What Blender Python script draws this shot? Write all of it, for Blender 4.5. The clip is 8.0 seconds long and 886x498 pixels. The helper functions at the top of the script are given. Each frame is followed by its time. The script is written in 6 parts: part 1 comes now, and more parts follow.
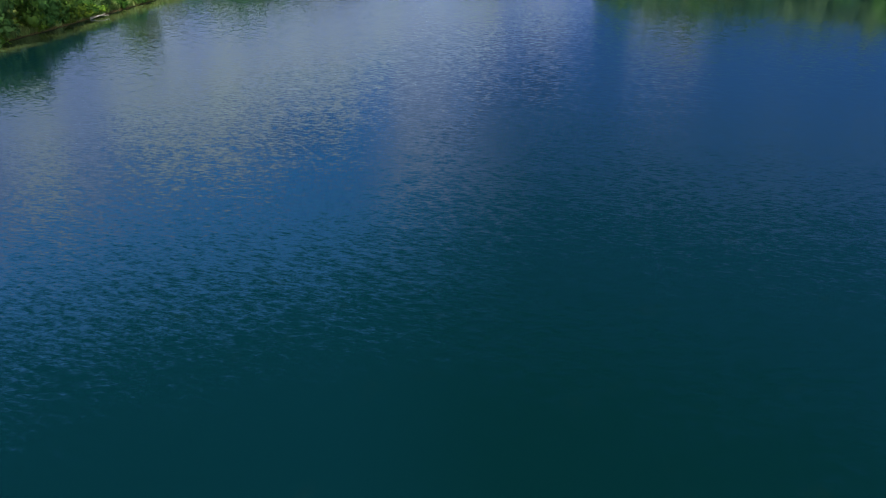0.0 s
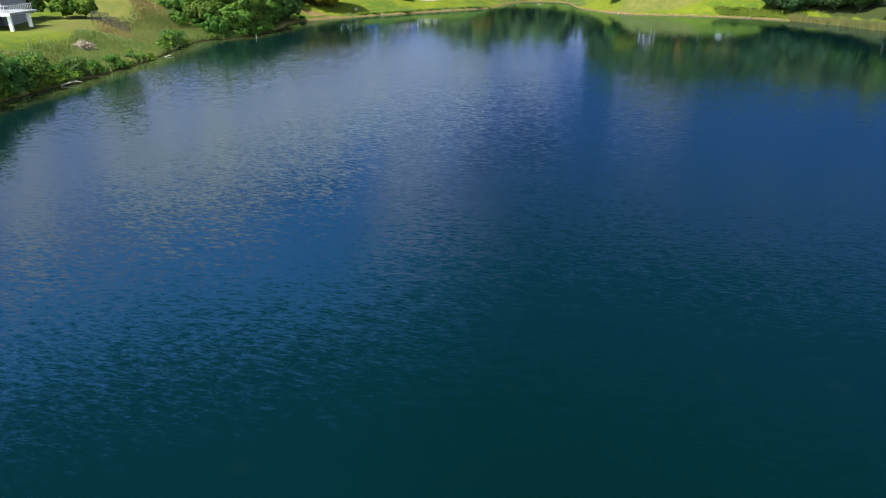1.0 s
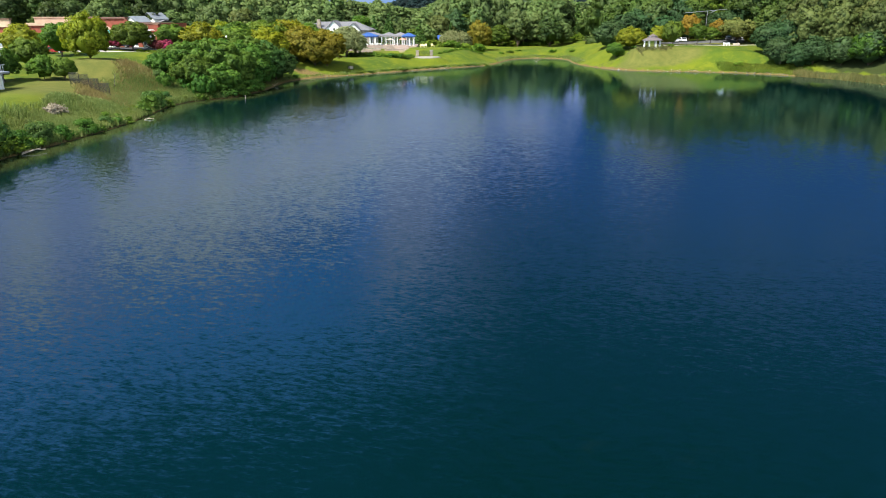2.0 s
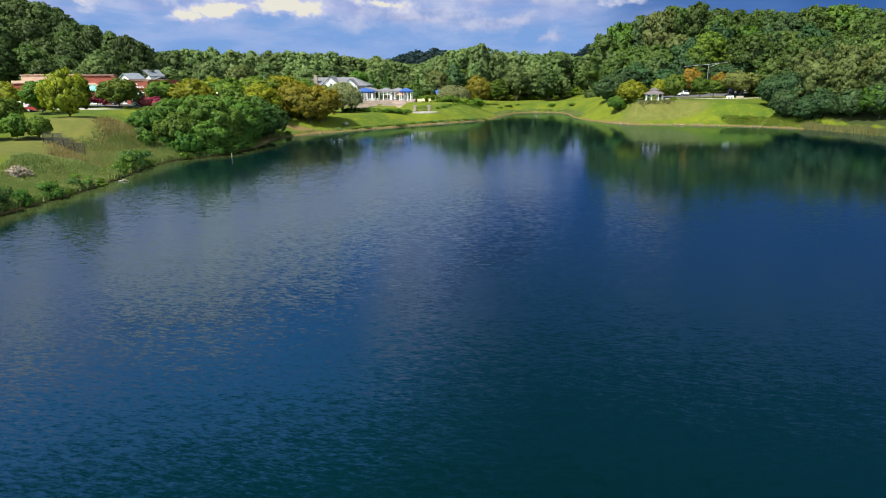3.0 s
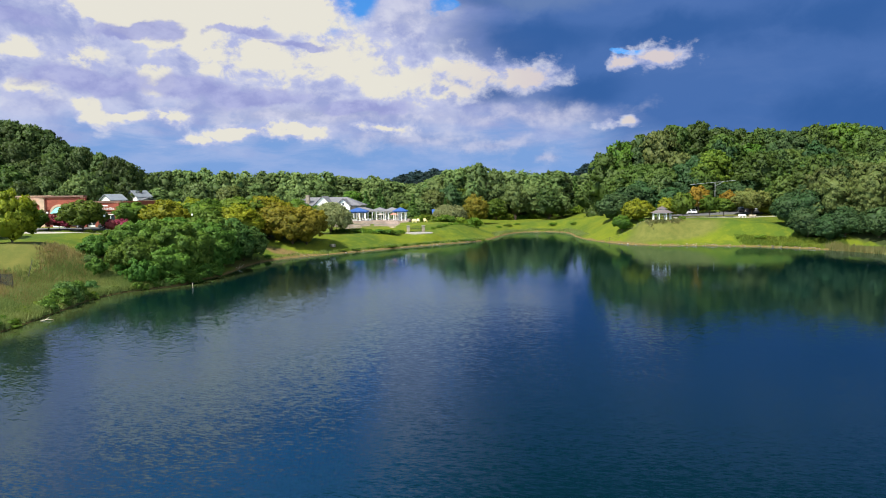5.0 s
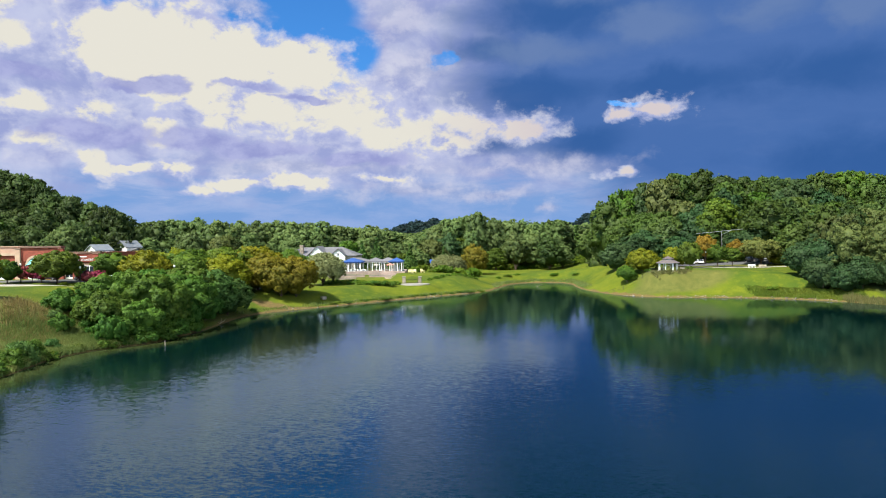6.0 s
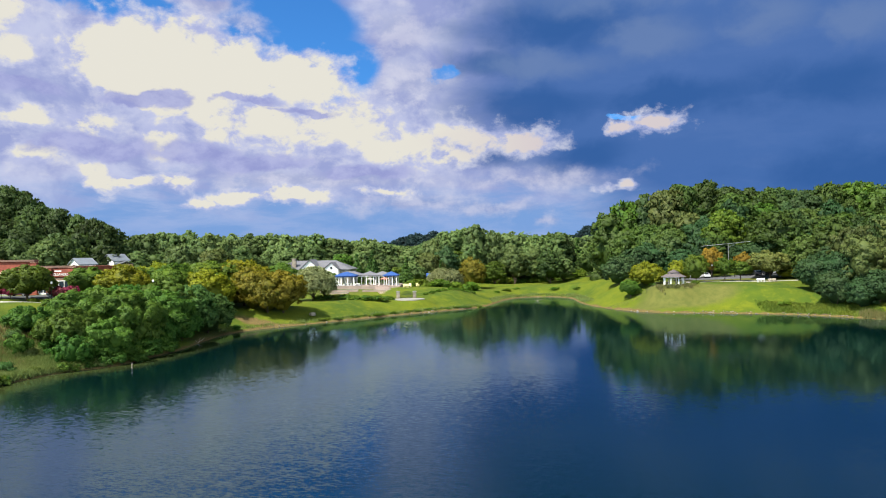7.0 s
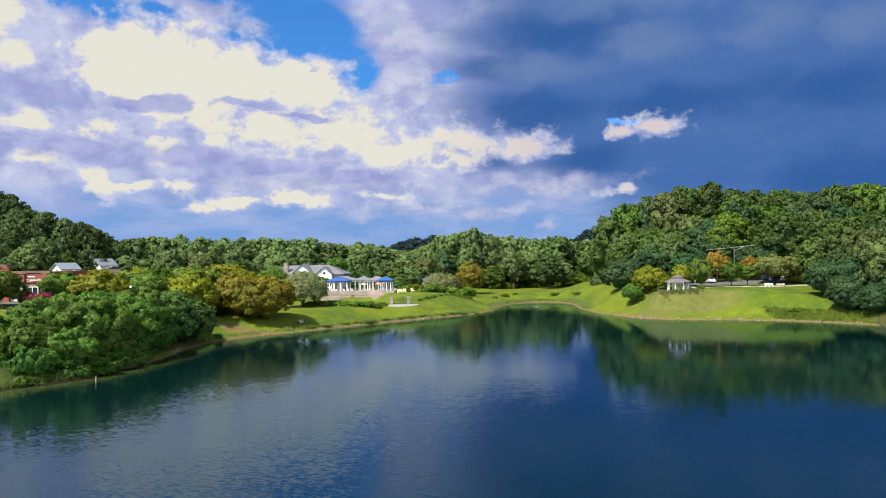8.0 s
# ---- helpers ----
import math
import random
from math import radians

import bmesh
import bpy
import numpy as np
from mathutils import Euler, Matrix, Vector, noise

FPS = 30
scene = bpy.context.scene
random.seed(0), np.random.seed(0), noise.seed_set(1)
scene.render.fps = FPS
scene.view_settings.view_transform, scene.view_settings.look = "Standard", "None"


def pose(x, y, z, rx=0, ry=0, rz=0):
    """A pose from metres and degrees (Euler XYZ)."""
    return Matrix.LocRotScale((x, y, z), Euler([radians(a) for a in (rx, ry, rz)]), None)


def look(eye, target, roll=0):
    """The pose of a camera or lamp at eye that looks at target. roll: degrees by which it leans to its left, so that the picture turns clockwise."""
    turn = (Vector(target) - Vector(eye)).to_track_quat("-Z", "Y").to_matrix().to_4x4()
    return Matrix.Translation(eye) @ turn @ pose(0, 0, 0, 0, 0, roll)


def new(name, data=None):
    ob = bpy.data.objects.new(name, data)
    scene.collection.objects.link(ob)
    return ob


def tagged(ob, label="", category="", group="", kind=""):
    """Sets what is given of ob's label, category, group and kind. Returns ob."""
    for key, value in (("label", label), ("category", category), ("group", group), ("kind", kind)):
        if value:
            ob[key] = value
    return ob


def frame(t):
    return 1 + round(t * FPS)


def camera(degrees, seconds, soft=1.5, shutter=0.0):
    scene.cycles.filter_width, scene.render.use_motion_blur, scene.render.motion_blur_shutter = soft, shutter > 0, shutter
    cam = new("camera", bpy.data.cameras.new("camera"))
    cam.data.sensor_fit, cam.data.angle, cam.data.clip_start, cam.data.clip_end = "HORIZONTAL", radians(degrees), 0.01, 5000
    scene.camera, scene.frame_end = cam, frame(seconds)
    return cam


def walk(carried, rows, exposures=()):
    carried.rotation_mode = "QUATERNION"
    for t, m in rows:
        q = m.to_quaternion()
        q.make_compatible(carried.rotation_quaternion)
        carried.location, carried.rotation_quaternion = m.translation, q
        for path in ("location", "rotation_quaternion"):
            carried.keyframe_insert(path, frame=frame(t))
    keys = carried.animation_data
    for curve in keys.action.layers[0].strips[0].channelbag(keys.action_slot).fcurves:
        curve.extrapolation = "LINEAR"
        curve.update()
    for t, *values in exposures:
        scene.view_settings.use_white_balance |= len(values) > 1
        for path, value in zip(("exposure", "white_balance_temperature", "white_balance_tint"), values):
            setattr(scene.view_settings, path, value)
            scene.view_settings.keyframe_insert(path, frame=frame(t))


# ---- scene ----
import functools

# ---------------------------------------------------------------- camera
PATH = (
    # seconds, x, y, z, pitch, yaw, roll
    (0, -0.17, -39.99, 15.53, -27.90, 1.21, 0.00),
    (0.5, -0.82, -35.66, 15.36, -25.60, 0.74, 0.15),
    (1, -1.46, -31.33, 15.19, -23.26, 0.22, 0.20),
    (1.5, -1.90, -26.50, 15.05, -21.03, 0.06, 0.01),
    (3, -1.25, -12.83, 14.85, -14.53, 0.03, -0.57),
    (3.5, -0.77, -8.55, 14.90, -12.24, 0.03, -0.66),
    (4, -0.34, -4.24, 14.95, -9.77, 0.03, -0.70),
    (4.5, 0.00, 0.00, 15.00, -7.33, 0.01, -0.76),
    (5, 0.53, 4.19, 15.00, -4.67, 0.00, -0.83),
    (5.2, 0.74, 5.82, 15.01, -3.62, 0.00, -0.86),
    (6.5, 2.22, 16.46, 15.06, 0.49, -0.01, -0.94),
    (7, 2.95, 20.33, 15.10, 0.67, 0.00, -0.98),
    (7.5, 3.65, 24.03, 15.11, 0.88, 0.00, -1.02),
    (8, 4.34, 27.51, 15.10, 1.04, 0.01, -1.03),
)


def aimed(x, y, z, pitch, yaw, roll):
    return pose(x, y, z, 90 + pitch, 0, yaw) @ pose(0, 0, 0, 0, 0, roll)


cam = camera(66.95, 8.0, soft=1.0)
walk(cam, [(row[0], aimed(*row[1:])) for row in PATH], exposures=((0, 1.35), (1.5, 1.25), (3.5, 1.0), (8, 1.0)))

# ---------------------------------------------------------------- sky and sun
SUN_ELEVATION = 54
SUN_FROM = 229      # compass bearing of the sun, degrees from +y towards +x


def node(tree, kind):
    return tree.nodes.new(kind)


def feed(tree, socket, value):
    if isinstance(value, bpy.types.NodeSocket):
        tree.links.new(value, socket)
    elif value is not None:
        socket.default_value = value


def math_node(tree, op, a, b=None, c=None, clamp=False):
    n = node(tree, "ShaderNodeMath")
    n.operation, n.use_clamp = op, clamp
    for socket, value in zip(n.inputs, (a, b, c)):
        feed(tree, socket, value)
    return n.outputs[0]


def vec_node(tree, op, a, b=None, c=None):
    n = node(tree, "ShaderNodeVectorMath")
    n.operation = op
    for socket, value in zip(n.inputs, (a, b, c)):
        feed(tree, socket, value)
    return n.outputs["Value"] if op in ("LENGTH", "DOT_PRODUCT") else n.outputs["Vector"]


def ramp01(tree, value, low, high):
    n = node(tree, "ShaderNodeMapRange")
    n.interpolation_type = "SMOOTHSTEP"
    for socket, v in zip(n.inputs, (value, low, high, 0.0, 1.0)):
        feed(tree, socket, v)
    return n.outputs[0]


def blend(tree, fac, a, b, mode="MIX"):
    n = node(tree, "ShaderNodeMix")
    n.data_type, n.blend_type = "RGBA", mode
    feed(tree, n.inputs[0], fac)
    for socket, v in ((n.inputs[6], a), (n.inputs[7], b)):
        feed(tree, socket, (*v, 1.0) if isinstance(v, tuple) and len(v) == 3 else v)
    return n.outputs[2]


def noise_node(tree, vector, scale, detail=4.0, rough=0.55, distortion=0.0):
    n = node(tree, "ShaderNodeTexNoise")
    feed(tree, n.inputs["Vector"], vector)
    n.inputs["Scale"].default_value = scale
    n.inputs["Detail"].default_value = detail
    n.inputs["Roughness"].default_value = rough
    n.inputs["Distortion"].default_value = distortion
    return n


def cloud_field(tree, place, blobs):
    """The greatest of several soft ellipses, given as bearing, height, half width and half height in hundredths of a radian."""
    total = None
    for a, e, w, h in blobs:
        inside = vec_node(tree, "MULTIPLY_ADD", place, (100 / w, 100 / h, 0), (-a / w, -e / h, 0))
        near = math_node(tree, "SUBTRACT", 1.0, vec_node(tree, "LENGTH", inside))
        total = near if total is None else math_node(tree, "SMOOTH_MAX", total, near, 0.25)
    return total


world = bpy.data.worlds.new("storm_sky")
scene.world = world
world.use_nodes = True
wt = world.node_tree
wt.nodes.clear()
way = node(wt, "ShaderNodeTexCoord").outputs["Generated"]
split = node(wt, "ShaderNodeSeparateXYZ")
wt.links.new(way, split.inputs[0])
bearing = math_node(wt, "ARCTAN2", split.outputs[0], split.outputs[1])
height = math_node(wt, "ARCSINE", split.outputs[2])
flat = node(wt, "ShaderNodeCombineXYZ")
wt.links.new(bearing, flat.inputs[0])
wt.links.new(height, flat.inputs[1])
stretched = vec_node(wt, "MULTIPLY", flat.outputs[0], (1.0, 1.35, 1.0))
billow = noise_node(wt, stretched, 11.0, 9.0, 0.58, 0.25)
puffs = noise_node(wt, vec_node(wt, "ADD", stretched, (3.1, 7.7, 0.0)), 26.0, 7.0, 0.6, 0.15)
broad = noise_node(wt, vec_node(wt, "MULTIPLY", flat.outputs[0], (1.0, 2.6, 1.0)), 4.5, 5.0, 0.55, 0.3)
streaks = noise_node(wt, vec_node(wt, "MULTIPLY", flat.outputs[0], (1.0, 3.4, 1.0)), 8.0, 7.0, 0.6, 0.3)
warp = vec_node(wt, "MULTIPLY", vec_node(wt, "SUBTRACT", billow.outputs["Color"], (0.5, 0.5, 0.5)), (0.100, 0.055, 0.0))
place = vec_node(wt, "ADD", flat.outputs[0], warp)


def swing(value, amount, base):
    """Adds a noise, centred on nought, to a base."""
    return math_node(wt, "MULTIPLY_ADD", math_node(wt, "SUBTRACT", value, 0.5), amount, base)

sky = node(wt, "ShaderNodeTexSky")
sky.sky_type = "NISHITA"
sky.sun_disc = False
sky.sun_elevation = radians(SUN_ELEVATION)
sky.sun_rotation = radians(SUN_FROM)
clear = blend(wt, 1.0, sky.outputs[0], (0.020, 0.054, 0.092), "MULTIPLY")

# cloud deck: lilac and pale towards the west, slate blue under the storm in the east
low_sky = math_node(wt, "SUBTRACT", 1.0, ramp01(wt, height, 0.05, 0.17))
east = ramp01(wt, math_node(wt, "MULTIPLY_ADD", low_sky, -0.24, swing(broad.outputs[0], 0.25, bearing)), -0.06, 0.16)
lilac = blend(wt, ramp01(wt, billow.outputs[0], 0.38, 0.62), (0.165, 0.190, 0.335), (0.280, 0.300, 0.405))
low_west = blend(wt, ramp01(wt, streaks.outputs[0], 0.38, 0.62), (0.100, 0.182, 0.355), (0.148, 0.214, 0.372))
west_deck = blend(wt, ramp01(wt, swing(streaks.outputs[0], 0.12, height), 0.055, 0.13), low_west, lilac)
slate = blend(wt, ramp01(wt, swing(billow.outputs[0], 0.10, height), 0.06, 0.26), (0.032, 0.080, 0.215), (0.036, 0.082, 0.215))
slate = blend(wt, math_node(wt, "MULTIPLY", ramp01(wt, streaks.outputs[0], 0.45, 0.7), 0.35), slate, (0.050, 0.098, 0.235))
deck = blend(wt, east, west_deck, slate)
# bellies of the storm, and the greyer rolls that catch some light
belly = cloud_field(wt, place, ((16.4, 32.7, 15.5, 3.8), (7, 28, 8, 3), (14.5, 22.0, 14.4, 3.4), (33.3, 21.8, 16.7, 2.8), (52.1, 21.4, 13, 3.8), (5.3, 15.0, 7.4, 2.2), (21.5, 14.4, 7.1, 2.7), (60, 10, 20, 5)))
deck = blend(wt, math_node(wt, "MULTIPLY", ramp01(wt, swing(billow.outputs[0], 1.2, belly), -0.2, 0.8), 0.9), deck, (0.017, 0.058, 0.175))
rolls = cloud_field(wt, place, ((14.6, 27.6, 13.9, 2.3), (31.4, 29.9, 7.7, 3.2), (45.7, 30.4, 7.4, 3.5), (56.1, 28.1, 6.5, 3.8), (34, 36, 26, 3)))
deck = blend(wt, math_node(wt, "MULTIPLY", ramp01(wt, swing(billow.outputs[0], 1.6, rolls), -0.2, 0.8), 0.8), deck, (0.072, 0.116, 0.228))
# clear gaps
gaps = cloud_field(wt, place, ((-44.5, 33.4, 9.5, 2.4), (-21.1, 33.5, 11.5, 5.2), (-14.5, 28.1, 6.4, 5.2), (-25.4, 30.3, 7.4, 3.4), (0.7, 26.3, 2.6, 1.5), (26.7, 19.5, 2.6, 0.6), (-30, 38, 20, 3)))
deck = blend(wt, ramp01(wt, swing(billow.outputs[0], 0.8, gaps), 0.0, 0.34), deck, clear)
# thin pale cloud along the gaps
veils = cloud_field(wt, place, ((-33.2, 34.6, 6.2, 2.5), (-28.1, 32.2, 4.2, 1.7), (-43.5, 35.2, 4.6, 0.9), (-6.0, 31.9, 6.6, 6.0), (-4.4, 25.5, 7.2, 3.6), (11.5, 11.4, 17.5, 2.0), (15.0, 5.2, 2.4, 1.5), (-18, 11.5, 24, 2.0), (-4, 8, 14, 2.2), (8, 7, 12, 1.6)))
veil_tone = blend(wt, ramp01(wt, puffs.outputs[0], 0.36, 0.62), (0.165, 0.190, 0.310), (0.300, 0.305, 0.385))
deck = blend(wt, math_node(wt, "MULTIPLY", ramp01(wt, swing(puffs.outputs[0], 1.6, swing(billow.outputs[0], 1.8, veils)), -0.15, 0.95), 0.7), deck, veil_tone)
# sunlit heads: the great one, the band beneath it and the low broken row
great = cloud_field(wt, place, ((-44.1, 27.0, 7.2, 5.7), (-37.3, 26.4, 8.2, 6.1), (-29.7, 26.2, 8.4, 4.3), (-21.2, 26.1, 7.8, 3.5), (-34.4, 22.3, 4.0, 3.4)))
band = cloud_field(wt, place, (
    (-15.8, 19.3, 11.0, 4.1), (-25.6, 20.1, 10.4, 3.2), (-32.4, 19.3, 5.6, 3.3), (-4.6, 16.0, 8.0, 2.9), (-39.9, 16.4, 3.3, 2.6), (-48.2, 18.4, 3.3, 2.4), (-55.1, 18.5, 3.4, 1.2),
    (-54.3, 14.3, 3.3, 1.8), (-58.5, 31.0, 3.6, 2.4), (-56.3, 26.4, 2.4, 1.6), (11.6, 17.2, 5.4, 1.6), (5.5, 17.6, 5.0, 2.0), (1.5, 15.2, 4.2, 1.8), (1.0, 18.6, 4.0, 1.4)))
row = cloud_field(wt, place, (
    (-46.9, 11.5, 2.2, 2.0), (-43.7, 11.1, 4.2, 0.8), (-37.7, 10.8, 2.4, 1.2), (-28.3, 9.4, 6.4, 1.0), (-21.4, 8.9, 6.2, 1.1), (-34.5, 8.2, 2.9, 0.7), (-9.2, 9.6, 4.6, 0.8),
    (30.4, 18.4, 4.4, 1.7), (26.4, 17.8, 2.2, 1.2), (26.3, 9.8, 2.3, 0.9)))
great_edge = swing(puffs.outputs[0], 1.5, swing(billow.outputs[0], 1.2, great))
band_edge = math_node(wt, "SUBTRACT", swing(puffs.outputs[0], 3.0, swing(billow.outputs[0], 2.8, band)), 0.05)
row_edge = math_node(wt, "SUBTRACT", swing(puffs.outputs[0], 3.0, swing(billow.outputs[0], 2.0, row)), 0.12)
row_edge = math_node(wt, "MULTIPLY", row_edge, 0.6)
band_edge = math_node(wt, "MULTIPLY", band_edge, 0.45)
edge = math_node(wt, "MAXIMUM", great_edge, math_node(wt, "MAXIMUM", band_edge, row_edge))
cream = blend(wt, east, (0.400, 0.388, 0.345), (0.340, 0.305, 0.315))
halo = blend(wt, ramp01(wt, puffs.outputs[0], 0.35, 0.65), (0.235, 0.255, 0.390), (0.330, 0.340, 0.405))
deck = blend(wt, math_node(wt, "MULTIPLY", ramp01(wt, edge, -0.34, 0.08), 0.8), deck, halo)
deck = blend(wt, ramp01(wt, edge, 0.0, 0.24), deck, cream)
# shaded undersides
under = cloud_field(wt, place, ((-42.5, 22.2, 7.5, 1.3), (-38, 22.8, 4, 1.5), (-28, 22.6, 5.5, 0.8), (-20, 21.8, 6, 0.6), (-48, 15.6, 10, 2.2), (-34, 15.2, 6, 2.0), (-27, 14.2, 9, 1.8), (-12, 12.8, 9, 1.6), (-56, 22.5, 6, 1.6)))
deck = blend(wt, math_node(wt, "MULTIPLY", ramp01(wt, swing(puffs.outputs[0], 1.5, swing(billow.outputs[0], 1.0, under)), 0.0, 0.45), 0.9), deck, blend(wt, ramp01(wt, puffs.outputs[0], 0.35, 0.65), (0.150, 0.165, 0.320), (0.215, 0.230, 0.375)))
# unseen sky, added: overhead shelf tints water reflections, bright broken clouds behind fill shade
behind = ramp01(wt, math_node(wt, "ABSOLUTE", bearing), 1.3, 2.0)
# brighter than any cloud in view, to lift the shaded sides
broken = blend(wt, ramp01(wt, billow.outputs[0], 0.45, 0.6), blend(wt, 1.0, clear, (2.4, 1.7, 1.2), "MULTIPLY"), (1.45, 1.40, 1.30))
unseen_west = blend(wt, ramp01(wt, height, 0.40, 0.60), (0.10, 0.30, 0.66), (0.006, 0.06, 0.12))
unseen_east = blend(wt, ramp01(wt, height, 0.50, 0.76), (0.010, 0.050, 0.120), (0.001, 0.022, 0.040))
unseen_sky = blend(wt, ramp01(wt, bearing, -0.26, 0.16), unseen_west, unseen_east)
deck = blend(wt, ramp01(wt, height, 0.362, 0.42), deck, unseen_sky)
deck = blend(wt, behind, deck, broken)
below = ramp01(wt, height, -0.03, 0.0)
deck = blend(wt, below, (0.03, 0.05, 0.03), deck)
back = node(wt, "ShaderNodeBackground")
wt.links.new(deck, back.inputs[0])
back.inputs[1].default_value = 1.0
wt.links.new(back.outputs[0], node(wt, "ShaderNodeOutputWorld").inputs[0])

sun = new("sun", bpy.data.lights.new("sun", "SUN"))
sun.data.energy, sun.data.angle, sun.data.color = 4.7, radians(0.6), (1.0, 0.95, 0.84)
aim_sun = Vector((math.sin(radians(SUN_FROM)), math.cos(radians(SUN_FROM)), math.tan(radians(SUN_ELEVATION))))
sun.matrix_world = look(aim_sun * 100, (0, 0, 0))

# ---------------------------------------------------------------- materials
def blank(name):
    m = bpy.data.materials.new(name)
    m.use_nodes = True
    t = m.node_tree
    return m, t, t.nodes["Principled BSDF"]


def painted_on(tree, name):
    n = node(tree, "ShaderNodeAttribute")
    n.attribute_name = name
    return n.outputs["Fac"]


def surface(name, color, other=None, rough=0.7, metal=0.0, scale=4.0, grain=40.0, bump=0.15, depth=0.01, vary=0.12):
    """A worn surface: two colours in broad patches, fine grain, slight relief and a shade of its own for each piece."""
    m, t, b = blank(name)
    spot = node(t, "ShaderNodeTexCoord").outputs["Object"]
    broad, small = noise_node(t, spot, scale, 5), noise_node(t, spot, grain, 3)
    other = other or tuple(c * 0.72 for c in color)
    tone = blend(t, ramp01(t, broad.outputs[0], 0.3, 0.72), color, other)
    tone = blend(t, 0.25, tone, blend(t, 1.0, tone, small.outputs["Color"], "OVERLAY"))
    own = node(t, "ShaderNodeObjectInfo").outputs["Random"]
    bright = math_node(t, "MULTIPLY_ADD", own, 2 * vary, 1 - vary)
    hsv = node(t, "ShaderNodeHueSaturation")
    t.links.new(tone, hsv.inputs["Color"])
    t.links.new(bright, hsv.inputs["Value"])
    t.links.new(hsv.outputs[0], b.inputs["Base Color"])
    b.inputs["Metallic"].default_value = metal
    t.links.new(math_node(t, "MULTIPLY_ADD", broad.outputs[0], 0.2, rough - 0.1), b.inputs["Roughness"])
    if bump:
        n = node(t, "ShaderNodeBump")
        n.inputs["Strength"].default_value, n.inputs["Distance"].default_value = bump, depth
        t.links.new(small.outputs[0], n.inputs["Height"])
        t.links.new(n.outputs[0], b.inputs["Normal"])
    return m


def foliage(name, dark, light, third=None, through_leaf=0.42, vary=0.3, patch=0.35, attribute=False):
    """Leaves: each leaf, each part of the crown and each tree has its own tone."""
    m, t, b = blank(name)
    spot = node(t, "ShaderNodeTexCoord").outputs["Object"]
    leaf = node(t, "ShaderNodeNewGeometry").outputs["Random Per Island"]
    crown = noise_node(t, spot, patch, 3)
    mixed = math_node(t, "ADD", math_node(t, "MULTIPLY", leaf, 0.62), math_node(t, "MULTIPLY", ramp01(t, crown.outputs[0], 0.35, 0.65), 0.38))
    tone = blend(t, mixed, dark, light)
    own = painted_on(t, "tint") if attribute else node(t, "ShaderNodeObjectInfo").outputs["Random"]
    if third:
        tone = blend(t, math_node(t, "MULTIPLY", ramp01(t, own, 0.5, 1.0), 0.6), tone, third)
    hsv = node(t, "ShaderNodeHueSaturation")
    t.links.new(tone, hsv.inputs["Color"])
    again = math_node(t, "FRACT", math_node(t, "MULTIPLY", own, 7.31))
    t.links.new(math_node(t, "MULTIPLY_ADD", again, 2 * vary, 1 - vary), hsv.inputs["Value"])
    t.links.new(math_node(t, "MULTIPLY_ADD", own, 0.042, 0.479), hsv.inputs["Hue"])
    t.links.new(hsv.outputs[0], b.inputs["Base Color"])
    b.inputs["Roughness"].default_value = 0.62
    b.inputs["Specular IOR Level"].default_value = 0.25
    shine = node(t, "ShaderNodeBsdfTranslucent")
    t.links.new(hsv.outputs[0], shine.inputs[0])
    both = node(t, "ShaderNodeMixShader")
    both.inputs[0].default_value = through_leaf
    t.links.new(b.outputs[0], both.inputs[1])
    t.links.new(shine.outputs[0], both.inputs[2])
    t.links.new(both.outputs[0], t.nodes["Material Output"].inputs[0])
    return m


def ground_material():
    m, t, b = blank("lawn_and_soil")
    spot = node(t, "ShaderNodeTexCoord").outputs["Object"]

    def mask(name):
        return painted_on(t, name)

    broad, mid, small = noise_node(t, spot, 0.07, 5, 0.6), noise_node(t, spot, 0.45, 6, 0.65), noise_node(t, spot, 5.0, 5, 0.7)
    lawn = blend(t, ramp01(t, broad.outputs[0], 0.35, 0.65), (0.098, 0.120, 0.006), (0.044, 0.076, 0.007))
    lawn = blend(t, math_node(t, "MULTIPLY", ramp01(t, mid.outputs[0], 0.45, 0.7), 0.65), lawn, (0.136, 0.146, 0.008))
    lawn = blend(t, math_node(t, "MULTIPLY", ramp01(t, small.outputs[0], 0.45, 0.7), 0.6), lawn, (0.045, 0.080, 0.008))
    dry = blend(t, ramp01(t, mid.outputs[0], 0.3, 0.7), (0.112, 0.110, 0.026), (0.070, 0.082, 0.017))
    dry = blend(t, math_node(t, "MULTIPLY", ramp01(t, small.outputs[0], 0.45, 0.7), 0.5), dry, (0.060, 0.076, 0.014))
    near = math_node(t, "ADD", mask("dry"), math_node(t, "MULTIPLY", math_node(t, "SUBTRACT", mid.outputs[0], 0.5), 0.6))
    tone = blend(t, ramp01(t, near, 0.25, 0.75), lawn, dry)
    soil = blend(t, ramp01(t, small.outputs[0], 0.35, 0.65), (0.17, 0.12, 0.042), (0.065, 0.050, 0.022))
    edge = math_node(t, "ADD", mask("soil"), math_node(t, "MULTIPLY", math_node(t, "SUBTRACT", mid.outputs[0], 0.5), 0.9))
    tone = blend(t, ramp01(t, edge, 0.35, 0.65), tone, soil)
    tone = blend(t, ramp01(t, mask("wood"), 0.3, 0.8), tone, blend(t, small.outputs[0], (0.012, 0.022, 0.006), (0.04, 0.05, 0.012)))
    t.links.new(tone, b.inputs["Base Color"])
    b.inputs["Roughness"].default_value = 0.9
    b.inputs["Specular IOR Level"].default_value = 0.15
    n = node(t, "ShaderNodeBump")
    n.inputs["Strength"].default_value, n.inputs["Distance"].default_value = 0.6, 0.12
    t.links.new(small.outputs[0], n.inputs["Height"])
    t.links.new(n.outputs[0], b.inputs["Normal"])
    return m


